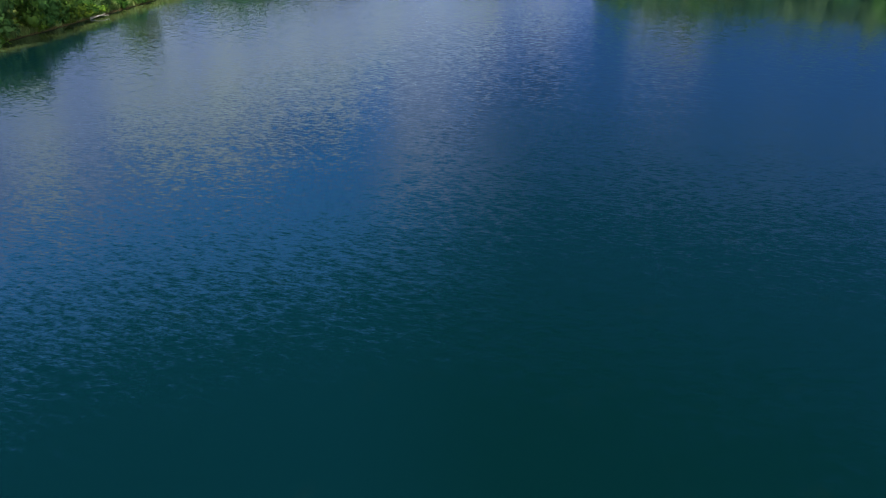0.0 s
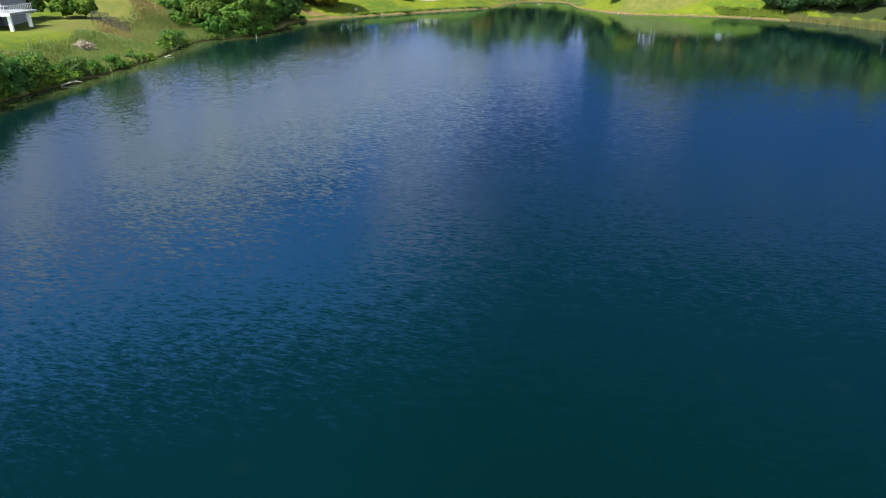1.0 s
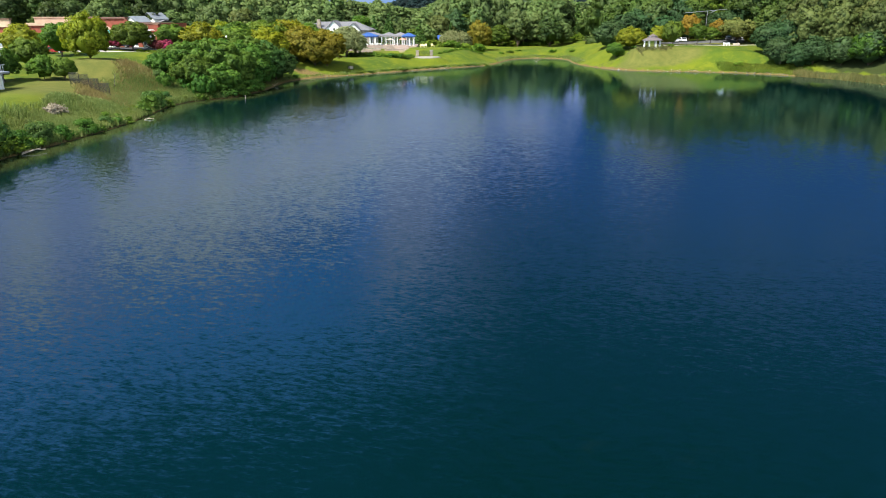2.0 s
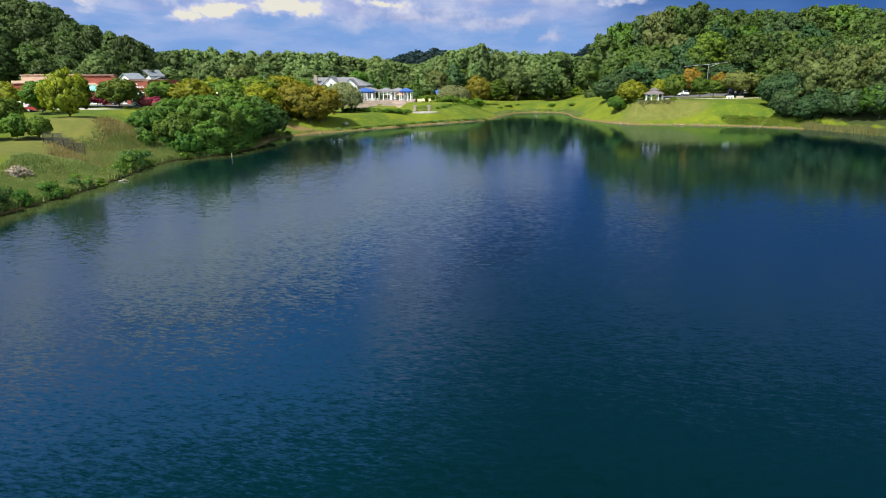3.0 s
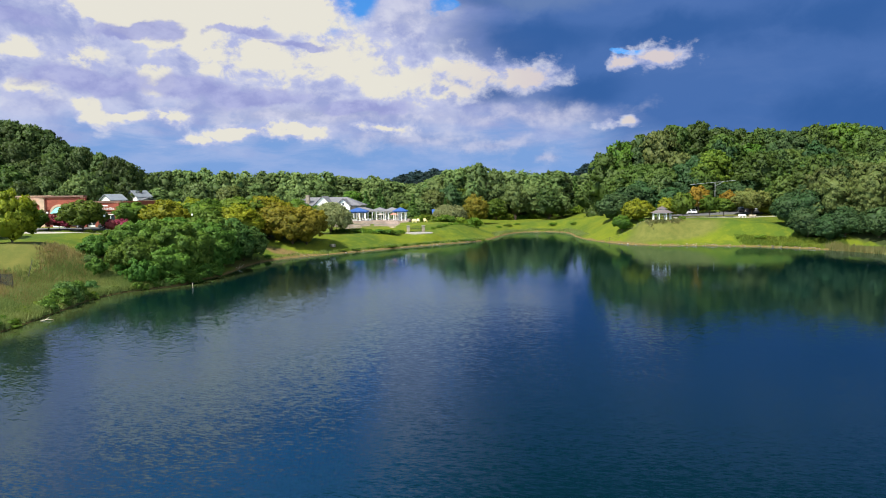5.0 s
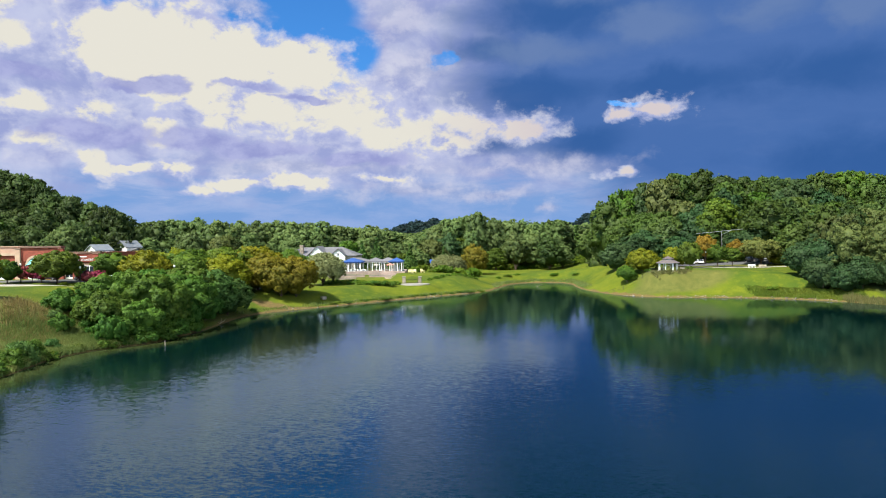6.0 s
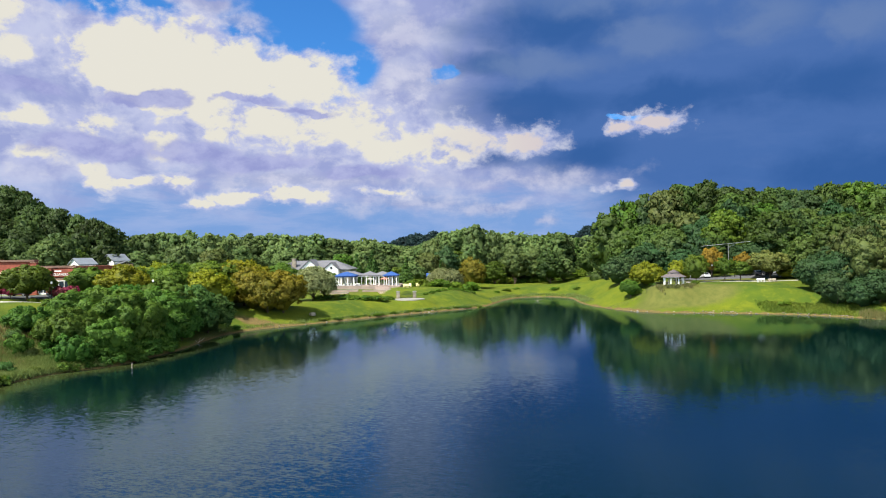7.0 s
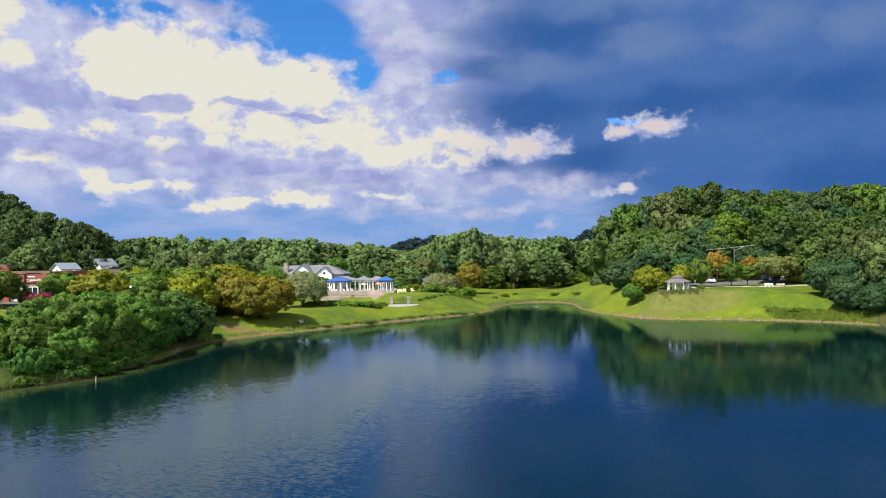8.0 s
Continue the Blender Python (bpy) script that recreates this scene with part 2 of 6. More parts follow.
def water_material():
    m, t, b = blank("lake_water")
    spot = node(t, "ShaderNodeTexCoord").outputs["Object"]
    shoal = ramp01(t, math_node(t, "MULTIPLY_ADD", noise_node(t, spot, 0.4, 4).outputs[0], 0.5, painted_on(t, "shallow")), 0.30, 1.15)
    t.links.new(blend(t, shoal, (0.0003, 0.0070, 0.0074), (0.040, 0.052, 0.016)), b.inputs["Base Color"])
    b.inputs["Roughness"].default_value = 0.6
    b.inputs["Specular IOR Level"].default_value = 0.0
    turned = node(t, "ShaderNodeMapping")
    t.links.new(spot, turned.inputs[0])
    turned.inputs["Rotation"].default_value = (0, 0, radians(14))

    def slope(vector, scale, detail, height):
        """Slopes of one train of waves along x and y."""
        n = noise_node(t, vector, scale, detail, 0.5, 0.4)
        return vec_node(t, "MULTIPLY", vec_node(t, "SUBTRACT", n.outputs["Color"], (0.5, 0.5, 0.5)), (height * 0.6, height, 0.0))

    ripples = slope(vec_node(t, "MULTIPLY", turned.outputs[0], (0.34, 1.0, 1.0)), 5.6, 3, 0.22)
    wavelets = slope(vec_node(t, "MULTIPLY", spot, (0.5, 1.2, 1.0)), 12.0, 2, 0.15)
    swell = slope(vec_node(t, "MULTIPLY", turned.outputs[0], (0.35, 0.9, 1.0)), 1.1, 2, 0.03)
    total = vec_node(t, "ADD", vec_node(t, "ADD", ripples, wavelets), swell)
    # the far end, the east side and the lee of the banks lie sheltered; wind streaks cross the open water
    apart = node(t, "ShaderNodeSeparateXYZ")
    t.links.new(spot, apart.inputs[0])
    gusts = noise_node(t, vec_node(t, "MULTIPLY", turned.outputs[0], (0.45, 1.3, 1.0)), 0.03, 4, 0.6, 0.5)
    fetch = math_node(t, "MULTIPLY_ADD", apart.outputs[0], 0.9, math_node(t, "MULTIPLY_ADD", gusts.outputs[0], 90.0, apart.outputs[1]))
    wind = math_node(t, "MULTIPLY", ramp01(t, fetch, 195.0, 70.0), ramp01(t, painted_on(t, "open"), 0.1, 0.9))
    wind = math_node(t, "MULTIPLY_ADD", wind, 0.80, 0.20)
    wave = vec_node(t, "SCALE", total)
    t.links.new(wind, wave.node.inputs["Scale"])
    normal = vec_node(t, "NORMALIZE", vec_node(t, "ADD", wave, (0.0, 0.0, 1.0)))
    gloss = node(t, "ShaderNodeBsdfGlossy")
    gloss.inputs["Color"].default_value = (0.61, 0.78, 1.0, 1)
    t.links.new(math_node(t, "MULTIPLY_ADD", wind, 0.06, 0.05), gloss.inputs["Roughness"])
    fresnel = node(t, "ShaderNodeFresnel")
    fresnel.inputs["IOR"].default_value = 1.55
    t.links.new(normal, gloss.inputs["Normal"])
    t.links.new(normal, fresnel.inputs["Normal"])
    both = node(t, "ShaderNodeMixShader")
    t.links.new(fresnel.outputs[0], both.inputs[0])
    t.links.new(b.outputs[0], both.inputs[1])
    t.links.new(gloss.outputs[0], both.inputs[2])
    t.links.new(both.outputs[0], t.nodes["Material Output"].inputs[0])
    return m


def glass_material():
    m, t, b = blank("dark_window_glass")
    b.inputs["Base Color"].default_value = (0.02, 0.03, 0.04, 1)
    b.inputs["Roughness"].default_value = 0.06
    b.inputs["Specular IOR Level"].default_value = 0.8
    return m


GROUND, WATER, GLASS = ground_material(), water_material(), glass_material()
BRICK = surface("red_brick", (0.27, 0.062, 0.035), (0.19, 0.045, 0.028), 0.85, scale=1.2, grain=14)
TAN = surface("tan_stone", (0.47, 0.34, 0.24), (0.40, 0.27, 0.19), 0.8, scale=0.8)
BROWN = surface("brown_cornice", (0.16, 0.085, 0.06), None, 0.6)
WHITE = surface("white_paint", (0.78, 0.78, 0.76), (0.70, 0.70, 0.68), 0.55, scale=1.0, vary=0.05)
SHINGLE = surface("grey_shingle", (0.135, 0.135, 0.15), (0.10, 0.10, 0.115), 0.85, scale=2.0, grain=18, bump=0.3)
PALEROOF = surface("pale_metal_roof", (0.16, 0.175, 0.20), (0.13, 0.145, 0.17), 0.45, scale=1.0)
BROWNROOF = surface("weathered_cedar_roof", (0.115, 0.092, 0.092), (0.075, 0.063, 0.066), 0.85, scale=2.0, grain=16, bump=0.3)
BLUE = surface("blue_canvas", (0.016, 0.065, 0.24), (0.012, 0.05, 0.18), 0.75, scale=1.5)
TEAL = surface("patina_green_awning", (0.10, 0.34, 0.30), (0.07, 0.26, 0.24), 0.6)
CONCRETE = surface("pale_concrete", (0.25, 0.235, 0.21), (0.19, 0.178, 0.16), 0.85, scale=0.7, grain=20)
PATIO = surface("patio_stone", (0.34, 0.26, 0.215), (0.25, 0.19, 0.165), 0.85, scale=0.9, grain=12)
ASPHALT = surface("asphalt", (0.10, 0.10, 0.105), (0.07, 0.07, 0.075), 0.9, scale=0.5, grain=30)
STONE = surface("grey_stone", (0.235, 0.20, 0.155), (0.13, 0.11, 0.085), 0.85, scale=1.5, grain=9, bump=0.4, depth=0.05, vary=0.3)
BARK = surface("bark", (0.11, 0.075, 0.05), (0.06, 0.042, 0.03), 0.95, scale=2.0, grain=14, bump=0.5, depth=0.03)
PALEBARK = surface("pale_bark", (0.42, 0.37, 0.30), (0.24, 0.19, 0.14), 0.9, scale=1.4, grain=10, bump=0.3)
BLACK = surface("black_metal", (0.016, 0.018, 0.017), None, 0.55, 0.2)
STEEL = surface("grey_galvanised_steel", (0.45, 0.46, 0.47), None, 0.45, 0.6)
LIGHTGREY = surface("light_grey_paint", (0.52, 0.53, 0.55), (0.44, 0.45, 0.47), 0.6, scale=1.0)
GREYWALL = surface("grey_siding", (0.20, 0.20, 0.23), (0.16, 0.16, 0.19), 0.7, scale=0.8)
LAMPGLASS = surface("opal_globe", (0.85, 0.85, 0.82), (0.80, 0.80, 0.77), 0.3, vary=0.03)
YELLOW = surface("pale_yellow_paint", (0.70, 0.62, 0.30), (0.60, 0.52, 0.25), 0.6)
RUBBER = surface("tyre_rubber", (0.02, 0.02, 0.021), None, 0.85)
CARPAINT = [surface("car_paint_" + n, c, None, 0.28, 0.1, vary=0.02) for n, c in (
    ("white", (0.75, 0.75, 0.74)), ("dark", (0.03, 0.032, 0.045)), ("silver", (0.40, 0.41, 0.43)), ("red", (0.42, 0.03, 0.03)))]

LEAF_LOCUST = foliage("locust_leaves", (0.030, 0.088, 0.009), (0.110, 0.205, 0.024), vary=0.14)
LEAF_SUMAC = foliage("sumac_leaves", (0.030, 0.084, 0.016), (0.100, 0.185, 0.040), vary=0.12)
LEAF_OLIVE = foliage("thin_olive_leaves", (0.046, 0.078, 0.017), (0.130, 0.160, 0.046), (0.16, 0.165, 0.042), vary=0.15)
LEAF_BLUE = foliage("blue_green_leaves", (0.016, 0.046, 0.014), (0.056, 0.110, 0.034), vary=0.15)
LEAF_ORANGE = foliage("turning_leaves", (0.092, 0.105, 0.009), (0.240, 0.205, 0.014), (0.240, 0.150, 0.013), vary=0.1, patch=0.22)
LEAF_AMBER = foliage("amber_leaves", (0.175, 0.115, 0.012), (0.31, 0.195, 0.020), (0.28, 0.145, 0.018), vary=0.12)
LEAF_YELLOW = foliage("yellow_green_leaves", (0.085, 0.120, 0.005), (0.27, 0.275, 0.012), vary=0.12)
LEAF_GREEN = foliage("bright_green_leaves", (0.038, 0.088, 0.009), (0.116, 0.190, 0.017), vary=0.18)
LEAF_LINDEN = foliage("linden_leaves", (0.085, 0.112, 0.024), (0.205, 0.215, 0.055), vary=0.1)
LEAF_PALE = foliage("pale_willow_leaves", (0.12, 0.155, 0.062), (0.24, 0.27, 0.115), vary=0.1)
# valley copies: leaf colours made paler and bluer to stand in for haze
LEAF_VALLEY = foliage("hazed_valley_leaves", (0.058, 0.115, 0.034), (0.145, 0.210, 0.060), (0.180, 0.215, 0.068), vary=0.25)
LEAF_VALLEYS = foliage("far_hazed_valley_leaves", (0.058, 0.115, 0.034), (0.145, 0.210, 0.060), (0.180, 0.215, 0.068), vary=0.25, attribute=True)
LEAF_WOOD = foliage("woodland_leaves", (0.020, 0.050, 0.009), (0.074, 0.130, 0.020), (0.125, 0.150, 0.032), vary=0.28)
# western woods: cloud shade is put into these darker leaves; a few elsewhere too
LEAF_DARK = foliage("cloud_dark_leaves", (0.018, 0.046, 0.012), (0.068, 0.112, 0.024), (0.095, 0.125, 0.035), vary=0.25)
LEAF_DARKS = foliage("far_cloud_dark_leaves", (0.018, 0.046, 0.012), (0.068, 0.112, 0.024), (0.095, 0.125, 0.035), vary=0.25, attribute=True)
LEAF_WOODS = foliage("far_woodland_leaves", (0.026, 0.058, 0.014), (0.090, 0.145, 0.030), (0.140, 0.168, 0.046), vary=0.32, attribute=True)
CREAM = surface("cream_siding", (0.34, 0.31, 0.27), (0.28, 0.26, 0.22), 0.7, scale=0.8)
LEAF_PINE = foliage("pine_needles", (0.035, 0.090, 0.016), (0.100, 0.180, 0.032), vary=0.15)
LEAF_ROSE = foliage("crepe_myrtle_blossom", (0.10, 0.010, 0.020), (0.36, 0.045, 0.09), (0.40, 0.12, 0.16), vary=0.15)
LEAF_HEDGE = foliage("hedge_leaves", (0.050, 0.105, 0.008), (0.16, 0.235, 0.014), vary=0.2)
GREEN_BLADES = foliage("lush_waterside_grass", (0.075, 0.125, 0.012), (0.20, 0.25, 0.030), vary=0.15, patch=0.15, attribute=True)
BLADES = foliage("tall_meadow_grass", (0.105, 0.155, 0.034), (0.245, 0.290, 0.090), vary=0.15, patch=0.15, attribute=True)
BROWN_BLADES = foliage("dry_meadow_grass", (0.17, 0.145, 0.050), (0.29, 0.24, 0.09), vary=0.15, patch=0.15, attribute=True)
DRYBRUSH = foliage("bleached_twigs", (0.20, 0.17, 0.12), (0.38, 0.33, 0.25), vary=0.1, patch=0.3)
REEDS = foliage("reed_stems", (0.095, 0.115, 0.035), (0.24, 0.215, 0.080), vary=0.12, patch=0.2, attribute=True)
# bluish dark of haze and storm shade is put into the ridge leaf colour
FARHILL = foliage("ridge_leaves_painted_haze", (0.010, 0.026, 0.030), (0.024, 0.050, 0.045), vary=0.2, attribute=True)

# ---------------------------------------------------------------- mesh helpers
def linked(name, mesh, parent=None, label="", kind=""):
    ob = new(name, mesh)
    ob.parent = parent
    return tagged(ob, label, kind=kind)


def part(name, bm, material, parent=None, label=""):
    """One mesh object from a bmesh, under a thing or a part."""
    mesh = bpy.data.meshes.new(name)
    bmesh.ops.recalc_face_normals(bm, faces=bm.faces)
    bm.to_mesh(mesh)
    bm.free()
    mesh.materials.append(material)
    return linked(name, mesh, parent, label)


def array_mesh(name, verts, faces, material, tint=None, normals=None):
    """A mesh from numpy arrays; every row of faces has the same number of corners, or faces is a list of such arrays."""
    groups = faces if isinstance(faces, list) else [faces]
    mesh = bpy.data.meshes.new(name)
    mesh.vertices.add(len(verts))
    mesh.vertices.foreach_set("co", np.asarray(verts, np.float32).ravel())
    corners = np.concatenate([g.ravel() for g in groups]).astype(np.int32)
    sizes = np.concatenate([np.full(len(g), g.shape[1]) for g in groups])
    mesh.loops.add(len(corners))
    mesh.loops.foreach_set("vertex_index", corners)
    mesh.polygons.add(len(sizes))
    mesh.polygons.foreach_set("loop_start", np.r_[0, np.cumsum(sizes)[:-1]].astype(np.int32))
    mesh.update(calc_edges=True)
    mesh.validate()
    if tint is not None:
        mesh.attributes.new("tint", "FLOAT", "POINT").data.foreach_set("value", np.asarray(tint, np.float32))
    if normals is not None:
        mesh.polygons.foreach_set("use_smooth", np.ones(len(sizes), bool))
        mesh.normals_split_custom_set_from_vertices(np.asarray(normals, np.float32))
    mesh.materials.append(material)
    return mesh


def add_box(bm, x0, x1, y0, y1, z0, z1, bevel=0.0):
    made = bmesh.ops.create_cube(bm, size=1.0, matrix=Matrix.Translation(((x0 + x1) / 2, (y0 + y1) / 2, (z0 + z1) / 2)) @ Matrix.Diagonal((x1 - x0, y1 - y0, z1 - z0, 1)))
    if bevel:
        bmesh.ops.bevel(bm, geom=list({e for v in made["verts"] for e in v.link_edges}), offset=bevel, segments=1, affect="EDGES")
    return bm


def boxed(x0, x1, y0, y1, z0, z1, bevel=0.0):
    return add_box(bmesh.new(), x0, x1, y0, y1, z0, z1, bevel)


def add_rod(bm, a, b, r0, r1=None, sides=8):
    a, b = Vector(a), Vector(b)
    turn = (b - a).to_track_quat("Z", "Y").to_matrix().to_4x4()
    bmesh.ops.create_cone(bm, cap_ends=True, segments=sides, radius1=r0, radius2=r0 if r1 is None else r1, depth=(b - a).length, matrix=Matrix.Translation((a + b) / 2) @ turn)
    return bm


def rod(a, b, r0, r1=None, sides=8):
    return add_rod(bmesh.new(), a, b, r0, r1, sides)


def add_solid(bm, outline, way_out):
    """A flat outline pushed out along a vector."""
    verts = [bm.verts.new(p) for p in outline]
    face = bm.faces.new(verts)
    more = bmesh.ops.extrude_face_region(bm, geom=[face])
    bmesh.ops.translate(bm, vec=way_out, verts=[v for v in more["geom"] if isinstance(v, bmesh.types.BMVert)])
    return bm


def solid(outline, way_out):
    return add_solid(bmesh.new(), outline, way_out)


def thing(name, x, y, z, turn=0.0, label="", category="", group="", kind=""):
    ob = tagged(new(name), label, category, group, kind)
    ob.matrix_basis = pose(x, y, z, 0, 0, turn)
    return ob


# ---------------------------------------------------------------- land and lake
SHORE = (
    (-62, 10), (-55, 32), (-53, 48), (-51.5, 63), (-50.3, 74), (-50.2, 85), (-51.5, 96), (-52.5, 106), (-49.5, 114), (-45, 117), (-43, 127), (-41.8, 136), (-42.3, 148),
    (-41.5, 158), (-38.5, 165), (-32.5, 171.5), (-24.5, 179.5), (-14.5, 190), (-7.8, 197), (3, 207), (14.3, 217), (20, 236), (25, 253), (33, 263), (44, 261),
    (47.5, 250), (45.2, 232), (45.8, 217), (49.5, 200), (57, 189), (71, 185.5), (83, 180.5), (92, 172.5), (98.5, 162), (102, 150), (106, 130), (118, 80),
    (128, 20), (120, -60), (60, -120), (-30, -125), (-75, -70))


def smooth_ring(points, rounds=2):
    """Corners cut twice, for an even shoreline."""
    p = np.array(points, float)
    for _ in range(rounds):
        q = np.roll(p, -1, 0)
        p = np.stack([0.75 * p + 0.25 * q, 0.25 * p + 0.75 * q], 1).reshape(-1, 2)
    return p


RING = smooth_ring(SHORE)


def from_shore(x, y):
    """Metres from the shoreline, negative in the lake."""
    x, y = np.atleast_1d(np.asarray(x, float)), np.atleast_1d(np.asarray(y, float))
    best, inside = np.full(x.shape, 1e9), np.zeros(x.shape, bool)
    for (ax, ay), (bx, by) in zip(RING, np.roll(RING, -1, 0)):
        dx, dy = bx - ax, by - ay
        t = np.clip(((x - ax) * dx + (y - ay) * dy) / (dx * dx + dy * dy), 0, 1)
        best = np.minimum(best, (x - ax - t * dx) ** 2 + (y - ay - t * dy) ** 2)
        crosses = (ay > y) != (by > y)
        inside ^= crosses & (x < ax + (y - ay) * dx / (dy if abs(dy) > 1e-9 else 1e-9))
    return np.where(inside, -1, 1) * np.sqrt(best)


HEIGHTS = (
    (-66, 80, 4.5), (-66, 100, 4.6), (-60, 101, 2.7), (-70, 116, 7.7), (-58, 124, 4.2), (-78, 136, 7.8), (-95, 165, 8.4), (-62, 160, 7.0), (-45, 150, 2.4), (-38, 180, 3.2),
    (-32, 203, 3.4), (-22, 236, 4.1), (-20, 226, 3.0), (-30, 222, 2.9), (-24, 250, 5.0), (-45, 275, 5.8), (-7, 212, 3.0), (-8, 238, 5.0), (8, 262, 2.4), (18, 285, 1.8), (36, 330, 1.9), (62, 300, 3.8), (65, 204, 6.5), (80, 205, 6.5), (100, 210, 6.6), (110, 180, 4.5))
HILLS = ((111, 300, 34, 50, 19.5), (182, 300, 50, 55, 17), (260, 295, 60, 80, 18), (400, 290, 110, 160, 24), (-205, 290, 42, 60, 31), (-300, 300, 90, 90, 27), (-140, 455, 120, 70, 7), (40, 620, 150, 90, 13), (-22, 1420, 110, 160, 45), (235, 860, 75, 110, 40), (600, 1100, 300, 300, 40))


FLATS = ((-7, 212.5, 4.2, 3.05), (64.6, 200, 4.0, 6.3), (-92, 172, 16, 8.4), (-124, 168, 16, 8.4))


def hills(x, y):
    return sum(rise * np.exp(-(((x - hx) / wx) ** 2 + ((y - hy) / wy) ** 2)) for hx, hy, wx, wy, rise in HILLS)


def land_height(x, y):
    """Height of the ground: a plain that passes through the known places, hills behind, banks down to the lake."""
    x, y = np.atleast_1d(np.asarray(x, float)), np.atleast_1d(np.asarray(y, float))
    total, weight = np.full(x.shape, 5.0 * 2e-6), np.full(x.shape, 2e-6)
    for px, py, pz in HEIGHTS:
        w = 1.0 / ((x - px) ** 2 + (y - py) ** 2 + 25.0) ** 2
        total, weight = total + w * (pz - hills(px, py)), weight + w
    z = total / weight + hills(x, y)
    d = from_shore(x, y)
    bank = np.clip((d - 0.6) / 13.0, 0, 1)
    up = 0.45 * np.clip(d / 0.8, 0, 1) + np.maximum(z - 0.45, 0) * bank * bank * (3 - 2 * bank) + 0.02 * np.clip(d, 0, 20)
    for fx, fy, wide, level in FLATS:
        k = np.clip(2.0 - np.hypot(x - fx, y - fy) / wide, 0, 1)
        up = up + (level - up) * k * k * (3 - 2 * k)
    return np.where(d > 0, up, np.maximum(d * 0.45, -6.0))


def ground_at(x, y):
    return float(land_height(x, y)[0])


def spread(inner0, inner1, step, reach, count):
    """Even steps in the middle that grow out to the horizon."""
    middle = np.arange(inner0, inner1 + step, step)
    grow = np.geomspace(step, reach, count).cumsum()
    grow *= reach / grow[-1]
    return np.r_[(inner0 - grow)[::-1], middle, middle[-1] + grow]


def bell(x, y, cx, cy, wx, wy):
    return np.exp(-(((x - cx) / wx) ** 2 + ((y - cy) / wy) ** 2))


gx, gy = np.meshgrid(spread(-118, 128, 1.5, 4300, 38), spread(20, 305, 1.5, 4300, 38))
shape = gx.shape
gx, gy = gx.ravel(), gy.ravel()
gd, gz = from_shore(gx, gy), land_height(gx, gy)
gz = gz + np.where(gd > 1, 0.12 * (np.sin(gx * 0.31 + 2 * np.sin(gy * 0.17)) * np.sin(gy * 0.27)), 0)
cell = np.arange(len(gx)).reshape(shape)
quads = np.stack([cell[:-1, :-1], cell[:-1, 1:], cell[1:, 1:], cell[1:, :-1]], -1).reshape(-1, 4)
ground = linked("ground", array_mesh("ground", np.stack([gx, gy, gz], 1), quads, GROUND))
tagged(ground, "mown green lawn with dry patches and earth banks", "ground", kind="structure")
dry = 0.75 * bell(gx, gy, -58, 112, 9, 16) + 0.40 * bell(gx, gy, -68, 118, 12, 14) + 0.7 * bell(gx, gy, 72, 194, 9, 4) + 0.5 * bell(gx, gy, 85, 214, 30, 6)
dry += 0.75 * bell(gx, gy, -66, 94, 11, 22) + 0.9 * bell(gx, gy, -43, 152, 4, 12) + 0.35 * bell(gx, gy, 20, 275, 12, 22) + 0.8 * bell(gx, gy, -28, 236, 14, 7)
dry += 0.8 * bell(gx, gy, 62, 196, 14, 6) + 0.65 * bell(gx, gy, 88, 211, 22, 4) + 0.5 * bell(gx, gy, 62, 203, 6, 4)
soil = np.clip(1.15 - gd / 1.1, 0, 1) * (gd > -3) + 0.9 * bell(gx, gy, -39, 171, 7, 3) + 0.55 * bell(gx, gy, 51, 196, 4, 5)
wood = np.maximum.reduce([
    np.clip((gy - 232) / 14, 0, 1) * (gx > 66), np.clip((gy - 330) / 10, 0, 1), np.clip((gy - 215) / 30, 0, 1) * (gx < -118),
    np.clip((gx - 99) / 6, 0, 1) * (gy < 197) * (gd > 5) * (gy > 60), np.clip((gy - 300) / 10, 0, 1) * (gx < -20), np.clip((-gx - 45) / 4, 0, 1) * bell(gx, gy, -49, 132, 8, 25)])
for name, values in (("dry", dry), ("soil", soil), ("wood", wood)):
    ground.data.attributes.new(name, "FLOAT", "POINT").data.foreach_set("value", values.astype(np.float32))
ground.data.polygons.foreach_set("use_smooth", np.ones(len(quads), bool))

wx, wy = np.meshgrid(np.r_[-200:-70:13j, np.arange(-68, 125, 2.5), 130:250:10j], np.r_[-180:28:16j, np.arange(31, 275, 2.5), 280:320:4j])
cell = np.arange(wx.size).reshape(wx.shape)
quads = np.stack([cell[:-1, :-1], cell[:-1, 1:], cell[1:, 1:], cell[1:, :-1]], -1).reshape(-1, 4)
water = linked("water", array_mesh("water", np.stack([wx.ravel(), wy.ravel(), 0 * wx.ravel()], 1), quads, WATER))
tagged(water, "dark teal rippled lake reflecting the clouds", "lake", kind="structure")
shallow = np.clip(1 + from_shore(wx.ravel(), wy.ravel()) / 7.0, 0, 1)
water.data.attributes.new("shallow", "FLOAT", "POINT").data.foreach_set("value", shallow.astype(np.float32))
water.data.attributes.new("open", "FLOAT", "POINT").data.foreach_set("value", np.clip(-from_shore(wx.ravel(), wy.ravel()) / 9.0, 0, 1).astype(np.float32))

# ---------------------------------------------------------------- trees and plants
def ico(level=1):
    bm = bmesh.new()
    bmesh.ops.create_icosphere(bm, subdivisions=level, radius=1.0)
    v = np.array([p.co[:] for p in bm.verts])
    f = np.array([[p.index for p in q.verts] for q in bm.faces])
    bm.free()
    return v, f


ICO_V, ICO_F = ico(1)
BALL_V, BALL_F = ico(2)


